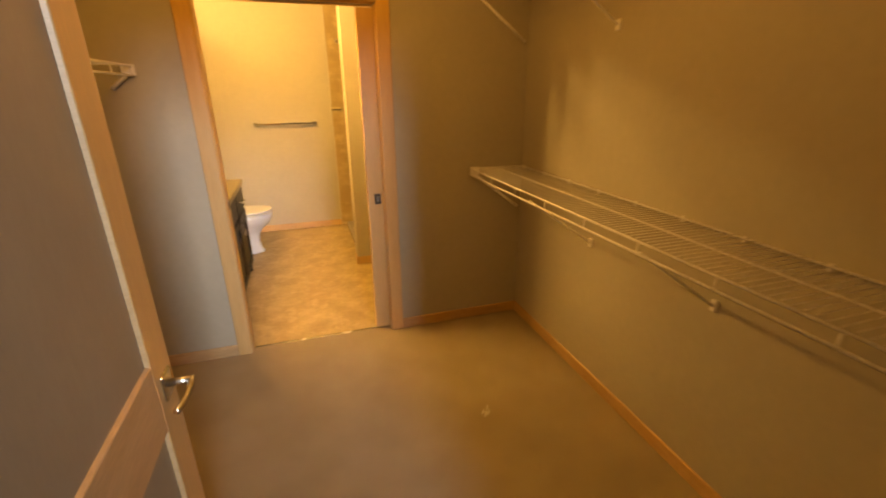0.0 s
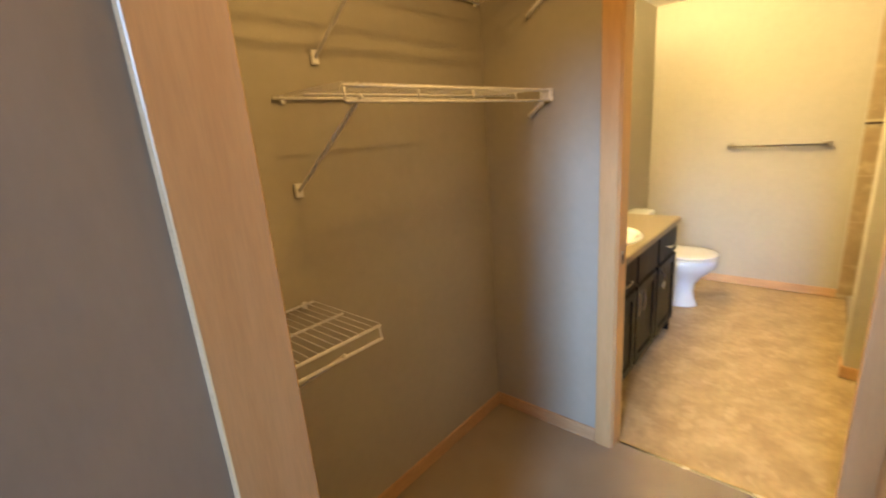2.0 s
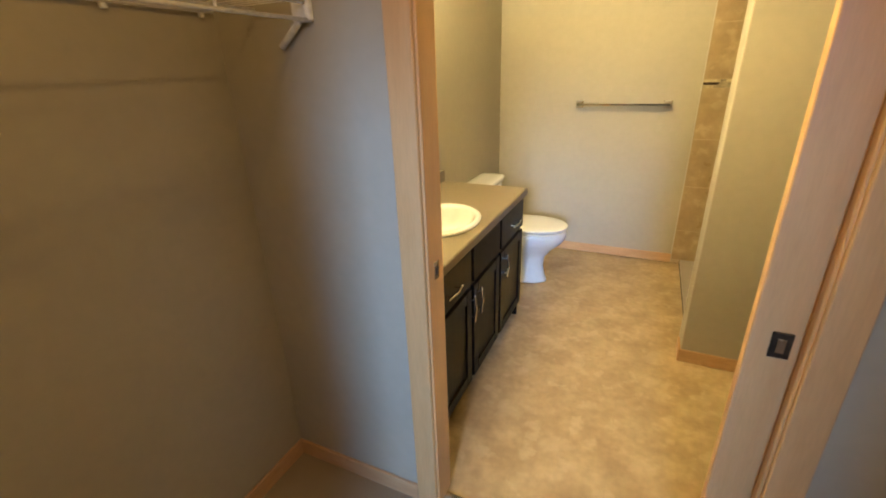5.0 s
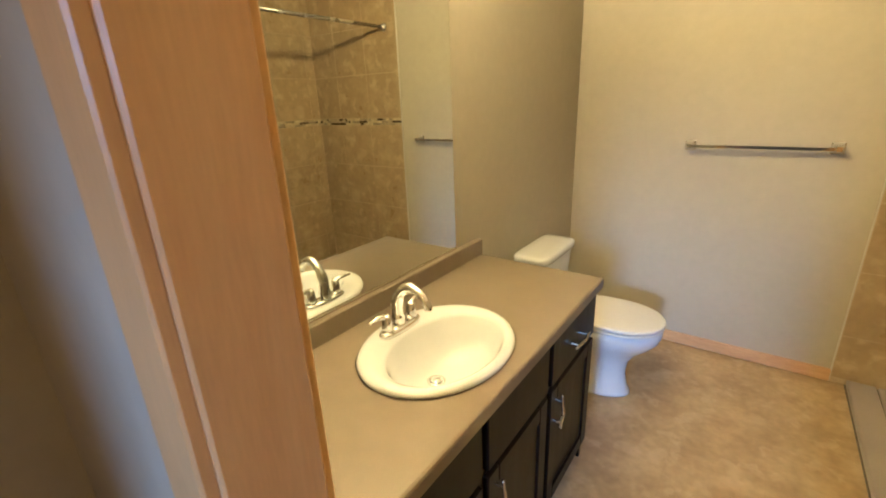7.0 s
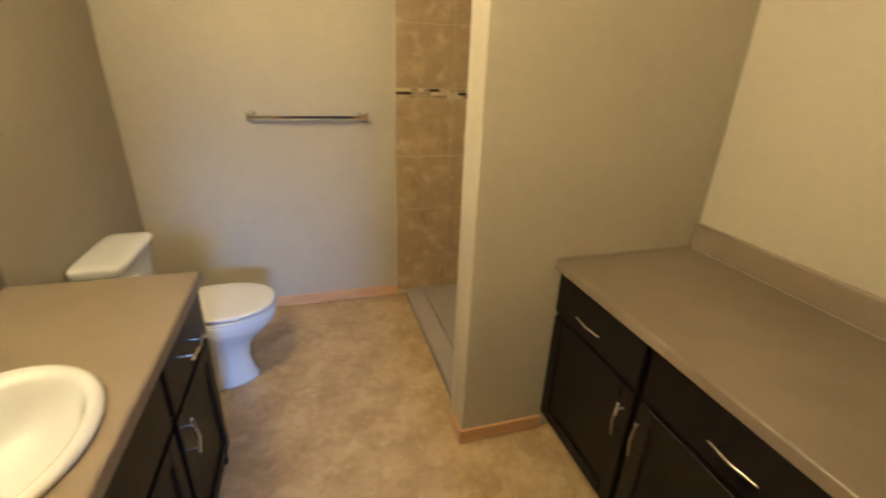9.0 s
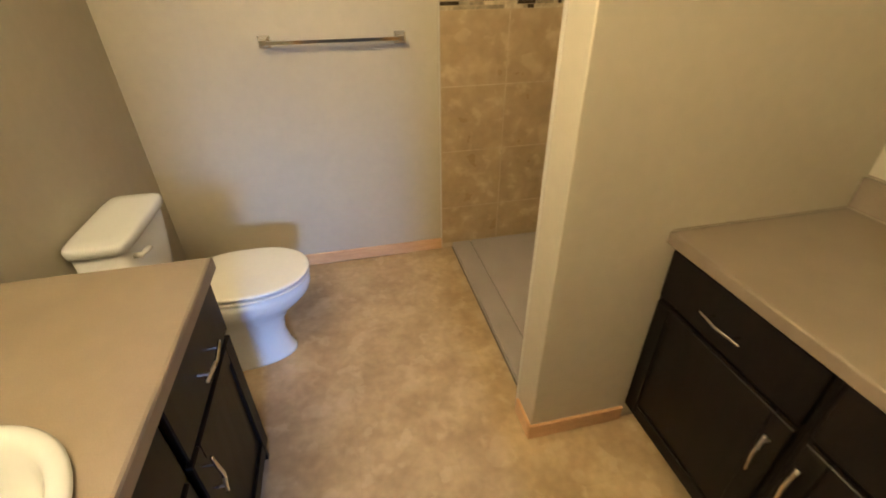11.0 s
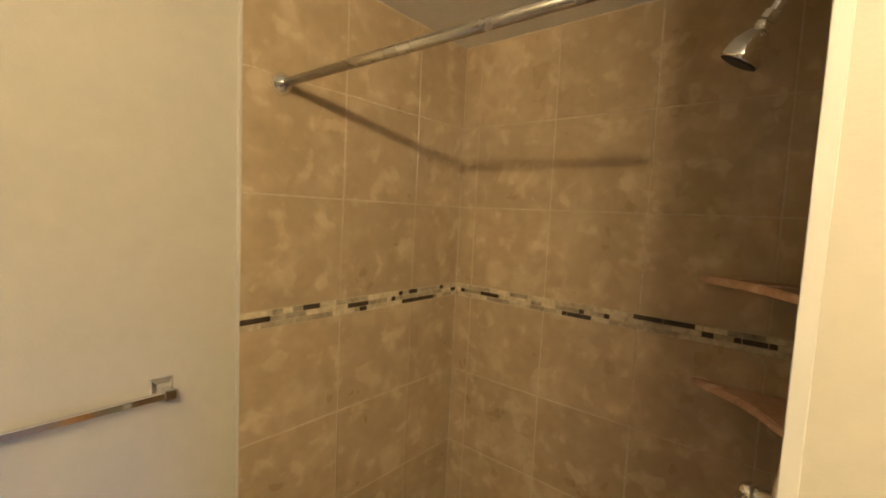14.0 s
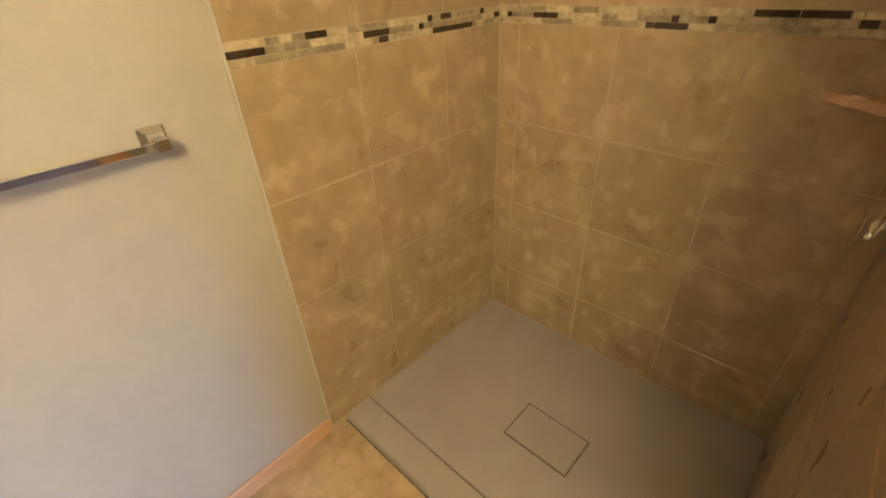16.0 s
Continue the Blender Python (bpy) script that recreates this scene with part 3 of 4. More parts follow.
VF = -1.006
cabinet("espresso wood vanity cabinet with a drawer over a door", LEFT + 0.002, VF, 0.083, 0.563, True, False, False, low1=True)
cabinet("espresso wood sink cabinet with a blank false drawer", LEFT + 0.002, VF, 0.565, 0.958, False, True, False, low0=True, low1=True)
cabinet("espresso wood vanity cabinet beside the toilet", LEFT + 0.002, VF, 0.960, 1.396, True, True, True, low0=True)
V2F = 0.312
cabinet("espresso wood vanity cabinet with a drawer over a door", RIGHT - 0.002, V2F, 0.115, 0.743, True, False, False)
cabinet("espresso wood vanity cabinet against the short wall", RIGHT - 0.002, V2F, 0.745, STUB_A - 0.002, True, True, False)

SINK = (-1.217, 0.698)


def slab_with_hole(x0, x1, y0, y1, z0, z1, cx, cy, a, b):
    """A worktop slab with an oval cut-out, its outer top edge rounded."""
    corners = [math.atan2(yy - cy, xx - cx) % (2 * math.pi) for xx in (x0, x1) for yy in (y0, y1)]
    angles = sorted(corners + [2 * math.pi * k / 56 for k in range(56)])
    inner, outer = [], []
    for t in angles:
        c, s = math.cos(t), math.sin(t)
        k = 1 / math.sqrt((c / a) ** 2 + (s / b) ** 2)
        inner.append((cx + k * c, cy + k * s))
        m = min(((x1 - cx) / c if c > 1e-9 else (x0 - cx) / c if c < -1e-9 else 9e9), ((y1 - cy) / s if s > 1e-9 else (y0 - cy) / s if s < -1e-9 else 9e9))
        outer.append((cx + m * c, cy + m * s))

    def inset(d):
        return [(min(max(x, x0 + d), x1 - d), min(max(y, y0 + d), y1 - d)) for x, y in outer]
    loops = [[(x, y, z0) for x, y in inner], [(x, y, z1) for x, y in inner], [(x, y, z1) for x, y in inset(0.008)],
             [(x, y, z1 - 0.0025) for x, y in inset(0.0025)], [(x, y, z1 - 0.008) for x, y in inset(0.0)], [(x, y, z0) for x, y in inset(0.0)], [(x, y, z0) for x, y in inner]]
    bm = rings(loops, caps=False)
    bmesh.ops.remove_doubles(bm, verts=bm.verts, dist=1e-6)
    return bm


CT = 0.838
top1 = thing("countertop", (LEFT, 0.072, 0.799), "taupe laminate countertop with a backsplash round the sink", "countertop", "countertops")
part("slab", slab_with_hole(LEFT + 0.002, -0.974, 0.072, 1.420, 0.799, CT, SINK[0], SINK[1], 0.180, 0.230), LAMINATE, top1)
part("backsplash", box((LEFT + 0.002, 0.072, CT), (LEFT + 0.032, 1.421, CT + 0.070), 0.004, 2), LAMINATE, top1)
top2 = thing("countertop", (RIGHT, 0.072, 0.799), "taupe laminate countertop with a low backsplash, empty", "countertop", "countertops")
part("slab", box((0.270, 0.072, 0.799), (RIGHT - 0.002, STUB_A - 0.001, CT), 0.006, 3), LAMINATE, top2)
part("backsplash", box((RIGHT - 0.024, 0.072, CT), (RIGHT - 0.002, STUB_A - 0.001, CT + 0.100), 0.004, 2), LAMINATE, top2)
for a, b in (((RIGHT - 0.010, 0.072, CT + 0.0985), (RIGHT - 0.0005, STUB_A - 0.001, CT + 0.1045)), ((RIGHT - 0.028, 0.072, CT + 0.0005), (RIGHT - 0.023, STUB_A - 0.001, CT + 0.0045)),
             ((0.280, STUB_A - 0.005, CT + 0.0005), (RIGHT - 0.029, STUB_A - 0.0005, CT + 0.0045))):
    part("caulk_bead", box(a, b, 0.0018, 1), SEALANT, top2, "pale bead of sealant")


def sink():
    cx, cy = SINK
    ob = thing("sink", (cx, cy, CT), "white oval drop-in sink with a chrome drain", "sink")
    bx = cx + 0.030                 # the bowl sits towards the front, behind it the tap ledge
    spec = [(cx, 0.200, 0.245, CT + 0.001), (cx, 0.203, 0.248, CT + 0.008), (cx, 0.198, 0.243, CT + 0.015), (cx, 0.187, 0.232, CT + 0.019),
            (cx + 0.006, 0.176, 0.221, CT + 0.019), (bx, 0.142, 0.203, CT + 0.014), (bx, 0.138, 0.197, CT + 0.004), (bx, 0.131, 0.190, CT - 0.012),
            (bx - 0.004, 0.118, 0.176, CT - 0.055), (bx - 0.014, 0.100, 0.152, CT - 0.088), (bx - 0.026, 0.072, 0.108, CT - 0.110), (bx - 0.038, 0.040, 0.055, CT - 0.119), (bx - 0.044, 0.022, 0.022, CT - 0.122)]
    loops = [oval(x, cy, z, a, b, 56) for x, a, b, z in spec]
    part("basin", rings(loops, caps=False), PORCELAIN, ob, "", True)
    dz = CT - 0.122
    part("overflow_hole", tube([(bx + 0.1245, cy, CT - 0.032), (bx + 0.1275, cy, CT - 0.030)], 0.008, 12), RUBBER, ob, "dark overflow hole")
    bx -= 0.044
    drain = part("drain", rings([oval(bx, cy, dz - 0.002, 0.028, 0.028, 24), oval(bx, cy, dz + 0.003, 0.027, 0.027, 24), oval(bx, cy, dz + 0.004, 0.021, 0.021, 24), oval(bx, cy, dz + 0.001, 0.018, 0.018, 24)]), CHROME, ob, "", True)
    part("stopper", rings([oval(bx, cy, dz, 0.0165, 0.0165, 20), oval(bx, cy, dz + 0.007, 0.016, 0.016, 20), oval(bx, cy, dz + 0.010, 0.008, 0.008, 20)]), CHROME, drain, "", True)


sink()


def tap():
    x, y, z = SINK[0] - 0.140, SINK[1], CT + 0.019
    ob = thing("faucet", (x, y, z), "polished chrome two-handle faucet on the sink ledge", "faucet")
    part("base_plate", rings([oval(x, y, z - 0.003, 0.027, 0.083, 32, 2.6), oval(x, y, z + 0.008, 0.026, 0.082, 32, 2.6), oval(x, y, z + 0.013, 0.020, 0.076, 32, 2.6)]), CHROME, ob, "", True)
    part("spout", tube(arc([(x - 0.004, y, z + 0.008), (x - 0.006, y, z + 0.055), (x + 0.004, y, z + 0.105), (x + 0.040, y, z + 0.138), (x + 0.082, y, z + 0.130), (x + 0.108, y, z + 0.100), (x + 0.112, y, z + 0.085)], 5),
                       [0.021] * 4 + [0.018] * 6 + [0.0155] * 8 + [0.0125] * 8 + [0.0115] * 5, 16), CHROME, ob, "", True)
    for s in (-1, 1):
        yy = y + s * 0.053
        h = part("valve_handle", tube([(x, yy, z + 0.010), (x, yy, z + 0.030), (x, yy, z + 0.055), (x, yy, z + 0.064)], [0.019, 0.016, 0.0135, 0.008], 16), CHROME, ob, "", True)
        part("lever", tube(arc([(x, yy, z + 0.055), (x - 0.006, yy + s * 0.025, z + 0.063), (x - 0.008, yy + s * 0.062, z + 0.060)], 4), [0.0085] * 3 + [0.0075] * 3 + [0.0045] * 3, 10), CHROME, h, "", True)
    part("lift_rod", tube([(x - 0.028, y, z), (x - 0.028, y, z + 0.062), (x - 0.028, y, z + 0.070)], [0.0025, 0.0025, 0.005], 8), CHROME, ob)


tap()

mirror = thing("wall_mirror", (LEFT, 0.075, CT + 0.068), "large frameless wall mirror standing on the backsplash", "mirror")
part("glass", box((LEFT + 0.001, 0.085, CT + 0.072), (LEFT + 0.007, 1.250, 2.00), 0.0015, 1), MIRROR, mirror, "silvered mirror glass")
part("channel", box((LEFT + 0.001, 0.085, CT + 0.0705), (LEFT + 0.011, 1.250, CT + 0.0775), 0.0008, 1), NICKEL, mirror, "thin metal bottom channel")

fixture = thing("vanity_light", (LEFT, 0.62, 2.15), "bar light with upturned opal glass cups over the mirror", "wall light")
part("backplate", box((LEFT, 0.24, 2.10), (LEFT + 0.025, 1.00, 2.18), 0.006, 2), NICKEL, fixture)
for y in BULB_Y:
    z = BULB_Z
    arm = part("arm", tube(arc([(LEFT + 0.02, y, 2.14), (LEFT + 0.09, y, 2.105), (BULB_X, y, 2.125), (BULB_X, y, z - 0.118)], 4), 0.007, 8), NICKEL, fixture, "", True)
    profile = [(0.010, z - 0.120), (0.034, z - 0.116), (0.058, z - 0.092), (0.070, z - 0.058), (0.077, z - 0.034), (0.073, z - 0.034), (0.066, z - 0.057), (0.054, z - 0.088), (0.012, z - 0.110)]
    part("shade", rings([oval(BULB_X, y, zz, r, r, 28) for r, zz in profile]), GLOBE, arm, "lit opal glass cup", True)

ceiling_lamp = thing("ceiling_light", (-0.39, CLOSET_LAMP_Y, TOP), "ceiling bar light with two bare bulbs", "ceiling light")
part("base_plate", box((-0.78, CLOSET_LAMP_Y - 0.05, TOP - 0.018), (0.0, CLOSET_LAMP_Y + 0.05, TOP), 0.005, 2), NICKEL, ceiling_lamp)
for x in (-0.66, -0.12):
    part("bulb_holder", tube([(x, CLOSET_LAMP_Y, TOP - 0.016), (x, CLOSET_LAMP_Y, TOP - 0.030), (x, CLOSET_LAMP_Y, TOP - 0.034)], [0.030, 0.024, 0.016], 20), PLASTIC, ceiling_lamp, "white bulb holder", True)


# ---- toilet ----
def egg(front, back, half, z, cy, n=40):
    """An elongated bowl outline: round in front, squarer behind."""
    cx = back + (front - back) * 0.52
    out = []
    for k in range(n):
        t = 2 * math.pi * k / n
        c, s = math.cos(t), math.sin(t)
        if c >= 0:
            out.append((cx + (front - cx) * c, cy + half * math.copysign(abs(s) ** 0.96, s), z))
        else:
            out.append((cx + (cx - back) * math.copysign(abs(c) ** 0.62, c), cy + half * math.copysign(abs(s) ** 0.72, s), z))
    return out


def toilet():
    cy = 1.945
    ob = thing("toilet", (-1.2, cy, 0), "white two-piece toilet with its lid down", "toilet")
    spec = [(-0.932, -1.42, 0.112, 0.0), (-0.934, -1.42, 0.112, 0.012), (-0.952, -1.42, 0.100, 0.05), (-0.965, -1.41, 0.092, 0.12), (-0.955, -1.40, 0.094, 0.19),
            (-0.915, -1.40, 0.118, 0.245), (-0.855, -1.40, 0.158, 0.300), (-0.825, -1.41, 0.174, 0.335), (-0.815, -1.42, 0.180, 0.365), (-0.814, -1.42, 0.181, 0.392), (-0.820, -1.415, 0.176, 0.398)]
    part("bowl", rings([egg(f, b, h, z, cy) for f, b, h, z in spec]), PORCELAIN, ob, "white porcelain bowl and pedestal", True)
    for name, z0, z1, f, h, m in (("seat", 0.403, 0.4165, -0.811, 0.182, PLASTIC), ("lid", 0.4235, 0.442, -0.809, 0.183, PLASTIC)):
        b = -1.275
        part(name, rings([egg(f - 0.006, b, h - 0.006, z0, cy), egg(f, b, h, z0 + 0.003, cy), egg(f, b, h, z1 - 0.006, cy), egg(f - 0.004, b + 0.003, h - 0.004, z1 - 0.002, cy), egg(f - 0.014, b + 0.010, h - 0.014, z1, cy), egg(f - 0.09, b + 0.07, h - 0.08, z1 + 0.002, cy)]), m, ob, "closed white " + name, True)
    for s in (-1, 1):
        part("hinge_cap", box((-1.305, cy + s * 0.075 - 0.02, 0.398), (-1.270, cy + s * 0.075 + 0.02, 0.432), 0.006, 2), PLASTIC, ob)
        part("bolt_cap", rings([oval(-1.22, cy + s * 0.112, 0.0, 0.016, 0.016, 16), oval(-1.22, cy + s * 0.112, 0.014, 0.013, 0.013, 16), oval(-1.22, cy + s * 0.112, 0.02, 0.005, 0.005, 16)]), PLASTIC, ob, "", True)
    bx0, bx1 = LEFT + 0.014, -1.338

    def tank_loop(z, dx, dy):
        return oval((bx0 + bx1 - dx) / 2, cy, z, (bx1 - dx - bx0) / 2, 0.205 - dy, 40, 7)
    part("tank", rings([tank_loop(0.385, 0.045, 0.05), tank_loop(0.40, 0.03, 0.032), tank_loop(0.55, 0.014, 0.014), tank_loop(0.695, 0.004, 0.004)]), PORCELAIN, ob, "tapered white porcelain tank", True)

    def lid_loop(z, g):
        return oval((bx0 + bx1 + 0.004) / 2, cy, z, (bx1 - bx0) / 2 + g, 0.208 + g, 40, 7)
    part("tank_lid", rings([lid_loop(0.694, 0.0), lid_loop(0.698, 0.006), lid_loop(0.722, 0.008), lid_loop(0.731, 0.004), lid_loop(0.735, -0.006), lid_loop(0.737, -0.05)]), PORCELAIN, ob, "white porcelain tank lid", True)
    lever = part("flush_lever", tube([(bx1 - 0.012, cy - 0.145, 0.655), (bx1 + 0.018, cy - 0.145, 0.655)], 0.010, 12), PLASTIC, ob, "white flush lever", True)
    part("lever_arm", tube(arc([(bx1 + 0.014, cy - 0.150, 0.656), (bx1 + 0.018, cy - 0.115, 0.653), (bx1 + 0.017, cy - 0.078, 0.646)], 4), [0.007] * 3 + [0.009] * 6, 10), PLASTIC, lever, "", True)


toilet()


# ---- towel bar, shower rod, shower fittings ----
def towel_bar():
    z, y, xa, xb = 1.209, 2.556, -0.893, -0.283
    ob = thing("towel_bar", ((xa + xb) / 2, FAR, z), "chrome towel bar with square flared posts", "towel bar")
    for x in (xa, xb):
        post = part("post", rings([[(x + sx * s, yy, z + sz * s) for sx, sz in ((-1, -1), (1, -1), (1, 1), (-1, 1))]
                                   for yy, s in ((FAR, 0.026), (FAR - 0.006, 0.026), (FAR - 0.009, 0.022), (FAR - 0.018, 0.014), (FAR - 0.034, 0.0098), (y + 0.014, 0.0105), (y - 0.002, 0.0125), (y - 0.008, 0.0135), (y - 0.011, 0.0110))]), CHROME, ob)
    part("bar", box((xa, y - 0.008, z - 0.008), (xb, y + 0.008, z + 0.008), 0.001, 1), CHROME, ob)


towel_bar()


def curtain_rod():
    x, z, y0, y1 = 0.030, 2.040, STUB_B + 0.008, FAR - 0.010
    ob = thing("shower_curtain_rod", (x, y1, z), "bare chrome shower curtain rod across the shower opening", "curtain rod")
    part("tube", tube([(x, y0, z), (x, y1, z)], 0.0127, 18), NICKEL, ob, "", True)
    for y, s in ((y0, 1), (y1, -1)):
        part("flange", tube([(x, y, z), (x, y + s * 0.006, z), (x, y + s * 0.012, z), (x, y + s * 0.030, z)], [0.032, 0.032, 0.024, 0.017], 24), CHROME, ob, "round chrome flange", True)


curtain_rod()
SY = STUB_B + 0.008


def shower_head():
    x = 0.452
    ob = thing("wall_shower", (x, SY, 2.13), "chrome shower head on a bent wall arm", "shower head")
    part("arm", tube(arc([(x, SY, 2.172), (x, SY + 0.035, 2.178), (x, SY + 0.070, 2.152), (x, SY + 0.094, 2.112)], 5), 0.0105, 14), CHROME, ob, "", True)
    part("flange", tube([(x, SY, 2.172), (x, SY + 0.005, 2.172), (x, SY + 0.012, 2.172)], [0.030, 0.029, 0.012], 24), CHROME, ob, "", True)
    d = Vector((0, 0.50, -0.86)).normalized()
    p = Vector((x, SY + 0.090, 2.119))
    collar = part("collar_nut", tube([p, p + d * 0.004, p + d * 0.018, p + d * 0.022], [0.014, 0.0175, 0.0175, 0.015], 8), CHROME, ob)
    part("swivel_ball", tube([p + d * 0.020, p + d * 0.026, p + d * 0.034, p + d * 0.042], [0.013, 0.017, 0.017, 0.013], 20), CHROME, collar, "", True)
    q = p + d * 0.040
    head = part("head", tube([q, q + d * 0.004, q + d * 0.016, q + d * 0.030, q + d * 0.046, q + d * 0.062, q + d * 0.066], [0.015, 0.021, 0.028, 0.0355, 0.039, 0.040, 0.0385], 28), CHROME, ob, "", True)
    part("spray_face", tube([q + d * 0.064, q + d * 0.0675, q + d * 0.069], [0.037, 0.036, 0.030], 28), RUBBER, head, "dark spray face")


shower_head()


def shower_valve():
    x, z = 0.512, 1.088
    ob = thing("shower_valve", (x, SY, z), "round chrome shower valve plate with a lever handle", "shower valve")
    part("escutcheon", tube([(x, SY, z), (x, SY + 0.004, z), (x, SY + 0.011, z), (x, SY + 0.014, z)], [0.082, 0.082, 0.066, 0.030], 36), CHROME, ob, "", True)
    part("hub", tube([(x, SY + 0.010, z), (x, SY + 0.032, z), (x, SY + 0.036, z), (x, SY + 0.062, z), (x, SY + 0.070, z)], [0.020, 0.019, 0.026, 0.025, 0.014], 24), CHROME, ob, "", True)
    part("lever", tube(arc([(x - 0.004, SY + 0.054, z - 0.003), (x - 0.036, SY + 0.068, z - 0.006), (x - 0.070, SY + 0.074, z - 0.024)], 4), [0.014] * 3 + [0.011] * 3 + [0.007] * 3, 12), CHROME, ob, "", True)


shower_valve()

TX = 0.910                      # tile faces
TY = 2.610


def corner_shelf(z, label):
    ob = thing("corner_shelf", (TX, SY, z), label, "corner shelf", "shower corner shelves")
    cx, cy, r = TX, SY, 0.245
    outline = [(cx, cy)] + [(cx - w * r, cy + (1 - w) * r) for w in (0.0, 0.06)] + \
              [(cx - r * (0.06 + 0.88 * u) + 0.018 * math.sin(math.pi * u), cy + r * (0.94 - 0.88 * u) - 0.018 * math.sin(math.pi * u)) for u in (0.15, 0.3, 0.5, 0.7, 0.85)] + [(cx - r * 0.94, cy + 0.06 * r), (cx - r, cy)]
    bm = rings([[(x, y, z - 0.024) for x, y in outline], [(x, y, z) for x, y in outline]])
    bmesh.ops.bevel(bm, geom=[e for e in bm.edges if abs(e.verts[0].co.z - e.verts[1].co.z) < 1e-6], offset=0.004, segments=2, affect="EDGES")
    part("slab", bm, SHELF_STONE, ob)


corner_shelf(1.530, "reddish ceramic corner shelf above the mosaic band, empty")
corner_shelf(1.200, "reddish ceramic corner shelf below the mosaic band, empty")


# ---- shower base ----
def shower_base():
    x0, x1, y0, y1 = -0.022, TX - 0.001, SY + 0.001, TY - 0.001
    ob = thing("shower_pan", (x0, y0, 0), "low grey-taupe shower base with a covered drain", "shower base")
    part("front_lip", box((x0, y0, 0.0), (x0 + 0.112, y1, 0.036), 0.006, 2), PAN, ob)
    part("tray", box((x0 + 0.119, y0, 0.0), (x1, y1, 0.030), 0.003, 1), PAN, ob)
    part("lip_groove", box((x0 + 0.110, y0, 0.0), (x0 + 0.121, y1, 0.022)), CAULK, ob, "dark groove behind the lip")
    a, b = (0.322, 1.848), (0.495, 2.106)
    part("drain_recess", box((a[0], a[1], 0.029), (b[0], b[1], 0.0312)), CAULK, ob, "dark gap round the drain cover")
    part("drain_cover", box((a[0] + 0.006, a[1] + 0.006, 0.0295), (b[0] - 0.006, b[1] - 0.006, 0.0345), 0.002, 1), PAN, ob, "flat square drain cover")
    part("caulk_line", box((x0 - 0.006, y0, 0.0), (x0, y1, 0.005)), CAULK, ob, "dark joint along the floor")
    for a, b in (((x1 - 0.005, y0 + 0.004, 0.0285), (x1, y1 - 0.006, 0.0345)), ((x0 + 0.125, y1 - 0.005, 0.0285), (x1 - 0.006, y1, 0.0345)), ((x0 + 0.125, y0, 0.0285), (x1 - 0.006, y0 + 0.004, 0.0345))):
        part("caulk_bead", box(a, b, 0.0016, 1), PAN, ob, "grey bead of sealant")


shower_base()

# ---- wall tiles, mosaic band and edge trim ----
G = 0.0027                       # half a joint
ROWS = [(0.031, 0.275), (0.275, 0.622), (0.622, 0.968), (0.968, 1.315), (1.369, 1.716), (1.716, 2.063), (2.063, 2.412)]
COLS_FAR = [(-0.088, 0.264), (0.264, 0.619), (0.619, TX)]
COLS_RIGHT = [(SY, 1.450), (1.450, 1.808), (1.808, 2.166), (2.166, 2.523), (2.523, TY)]
COLS_STUB = [(STUB_X + 0.004, 0.209), (0.209, 0.564), (0.564, TX)]
bed_far = structure(part("wall_tile_bed_far", box((-0.088, TY + 0.0022, 0.0), (RIGHT, FAR, TOP)), GROUT), "beige grout joints")
bed_right = structure(part("wall_tile_bed_right", box((TX + 0.0022, SY - 0.005, 0.0), (RIGHT, TY + 0.002, TOP)), GROUT), "beige grout joints")
bed_stub = structure(part("wall_tile_bed_stub", box((STUB_X + 0.004, STUB_B, 0.0), (TX + 0.002, SY - 0.0022, TOP)), GROUT), "beige grout joints")
structure(part("trim_tile_edge_far", box((-0.094, TY - 0.001, 0.0), (-0.088, FAR, TOP)), EDGE), "thin tile edge strip")
structure(part("trim_tile_edge_stub", box((STUB_X - 0.003, STUB_B - 0.008, 0.0), (STUB_X + 0.004, SY + 0.002, TOP), 0.001, 1), EDGE), "satin metal tile edge strip")
tile_meshes = {}


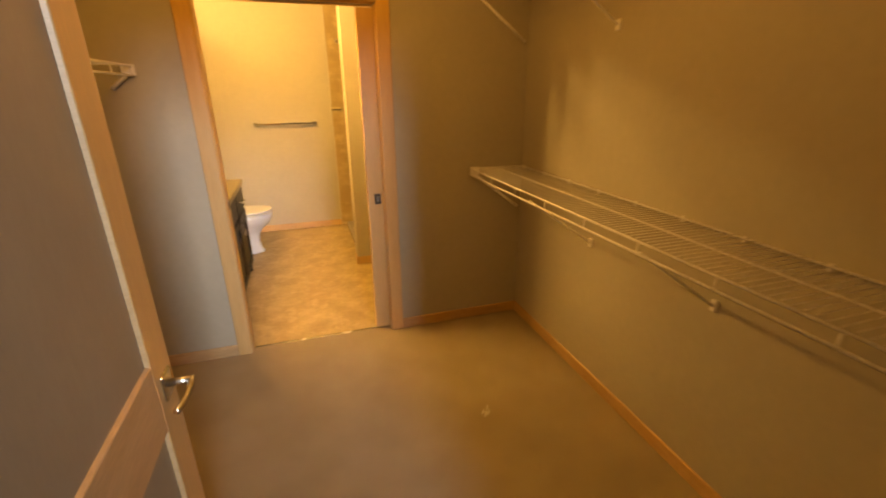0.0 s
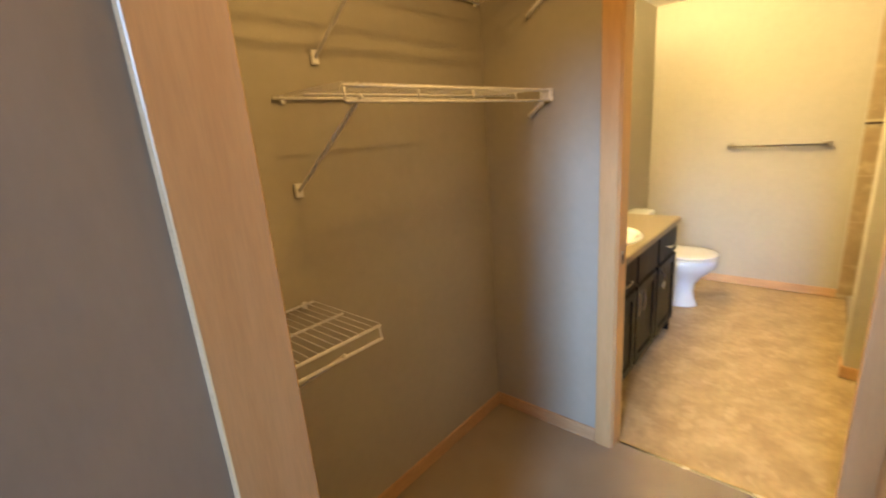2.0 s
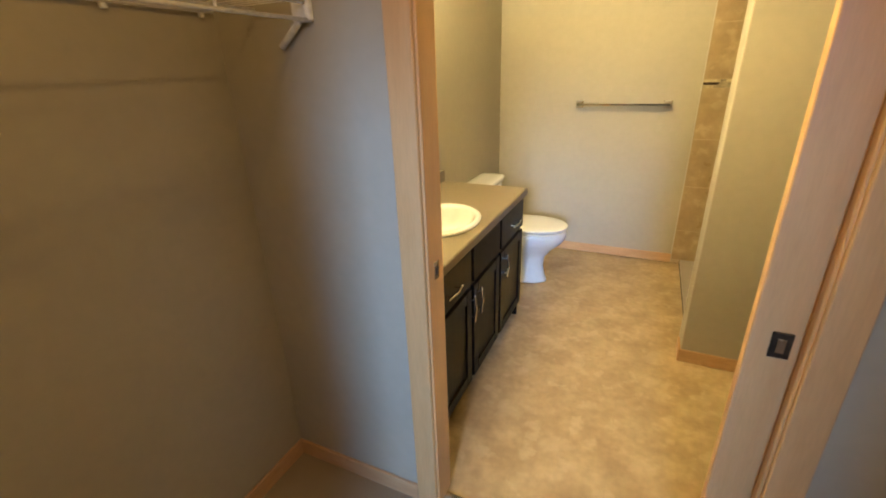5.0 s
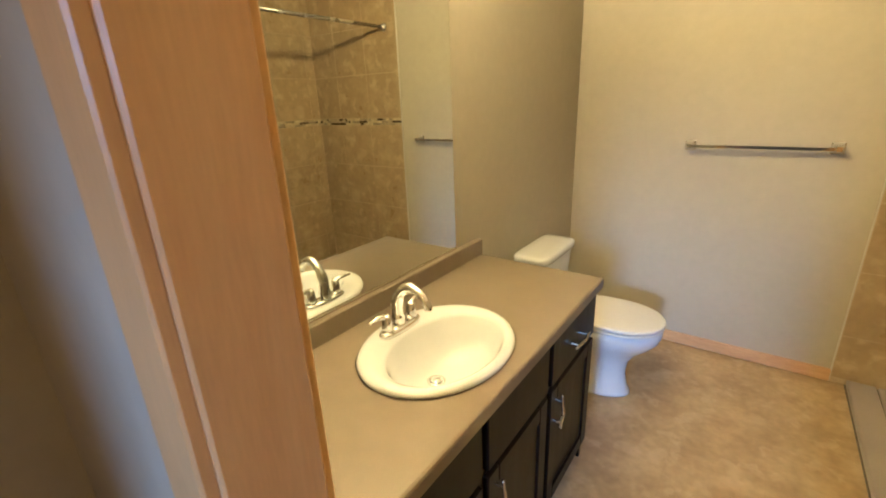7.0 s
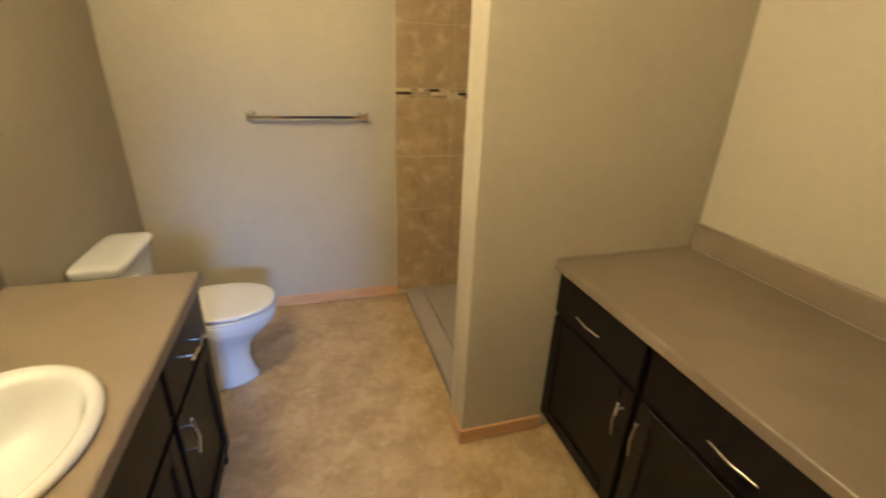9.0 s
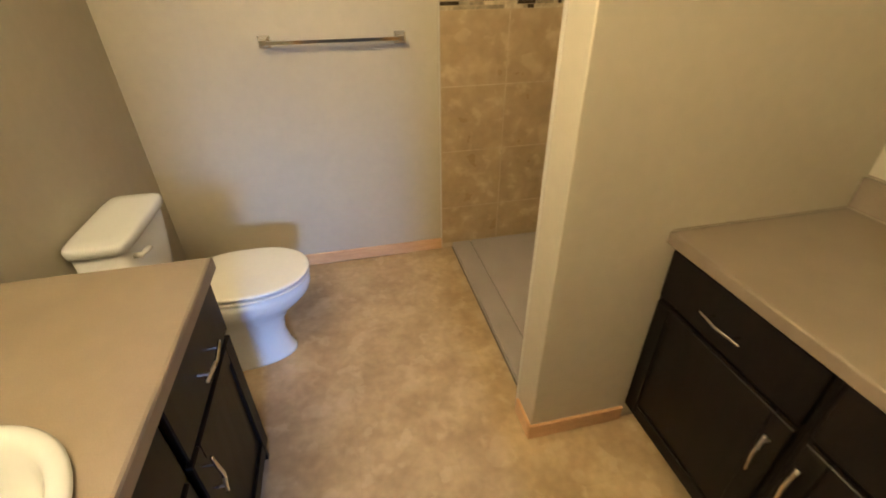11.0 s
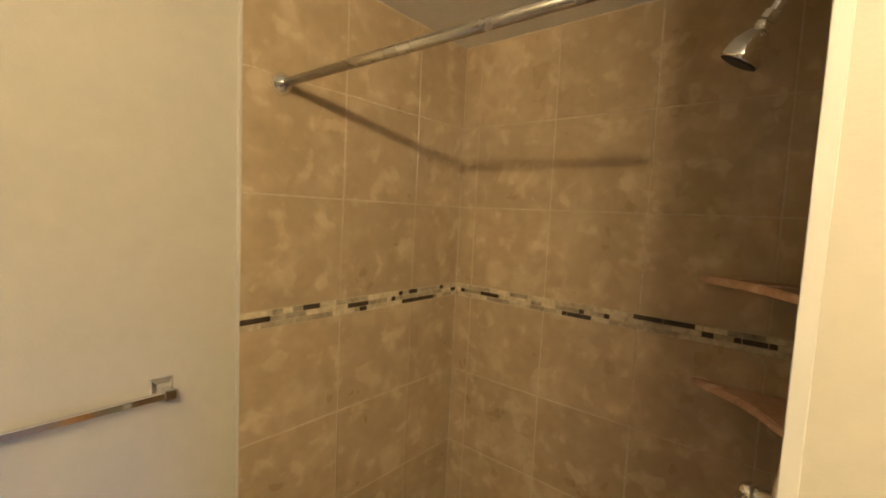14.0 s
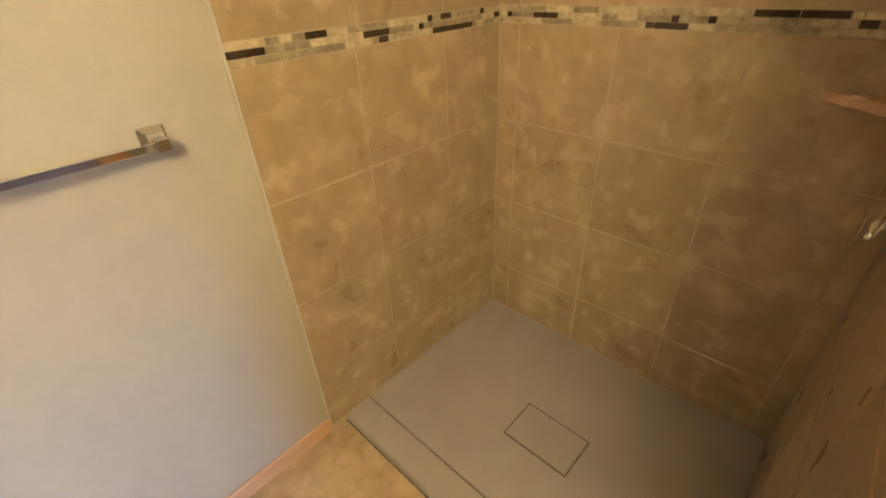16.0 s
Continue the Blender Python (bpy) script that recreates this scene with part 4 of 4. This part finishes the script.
def tile(parent, axis, u0, u1, z0, z1):
    """One tile: axis 'y' lies on a wall across y (its face towards -y or +y), 'x' on the side wall."""
    w, h = round(u1 - u0 - 2 * G, 4), round(z1 - z0 - 2 * G, 4)
    key = (axis, w, h)
    if key not in tile_meshes:
        t = 0.0035
        if axis == "x":
            bm = box((-t, 0, 0), (t, w, h), 0.0012, 1)
        else:
            bm = box((0, -t, 0), (w, t, h), 0.0012, 1)
        tile_meshes[key] = mesh_of("tile", bm, TILE)
    at = {"x": (TX + 0.0035, u0 + G, z0 + G), "far": (u0 + G, TY + 0.0035, z0 + G), "stub": (u0 + G, SY - 0.0035, z0 + G)}
    return tile_meshes[key], at


for cols, parent, axis, where in ((COLS_FAR, bed_far, "y", "far"), (COLS_RIGHT, bed_right, "x", "x"), (COLS_STUB, bed_stub, "y", "stub")):
    for u0, u1 in cols:
        for z0, z1 in ROWS:
            me, at = tile(parent, axis, u0, u1, z0, z1)
            shared("tile", me, at[where], parent)

chip_meshes = {}
rnd = random.Random(11)
for parent, where, a, b in ((bed_far, "far", -0.088, TX), (bed_right, "x", SY, TY), (bed_stub, "stub", STUB_X + 0.004, TX)):
    for row in range(3):
        z0 = 1.3155 + row * 0.0180
        u = a + 0.001
        while u < b - 0.004:
            long = min(rnd.choice((0.022, 0.035, 0.05, 0.065, 0.095)), b - 0.001 - u)
            shade = rnd.choices((CHIP_DARK, CHIP_GREY, CHIP_CREAM), ((0.12, 0.36, 0.52) if row != 1 else (0.30, 0.34, 0.36)))[0]
            key = ("x" if where == "x" else "y", round(long, 3), shade.name)
            if key not in chip_meshes:
                w, h, t = round(long, 3) - 0.002, 0.0164, 0.0030
                bm = box((-t, 0, 0), (t, w, h), 0.001, 1) if where == "x" else box((0, -t, 0), (w, t, h), 0.001, 1)
                chip_meshes[key] = mesh_of("mosaic_chip", bm, shade)
            at = {"x": (TX + 0.003, u, z0), "far": (u, TY + 0.003, z0), "stub": (u, SY - 0.003, z0)}[where]
            shared("mosaic_chip", chip_meshes[key], at, parent)
            u += long
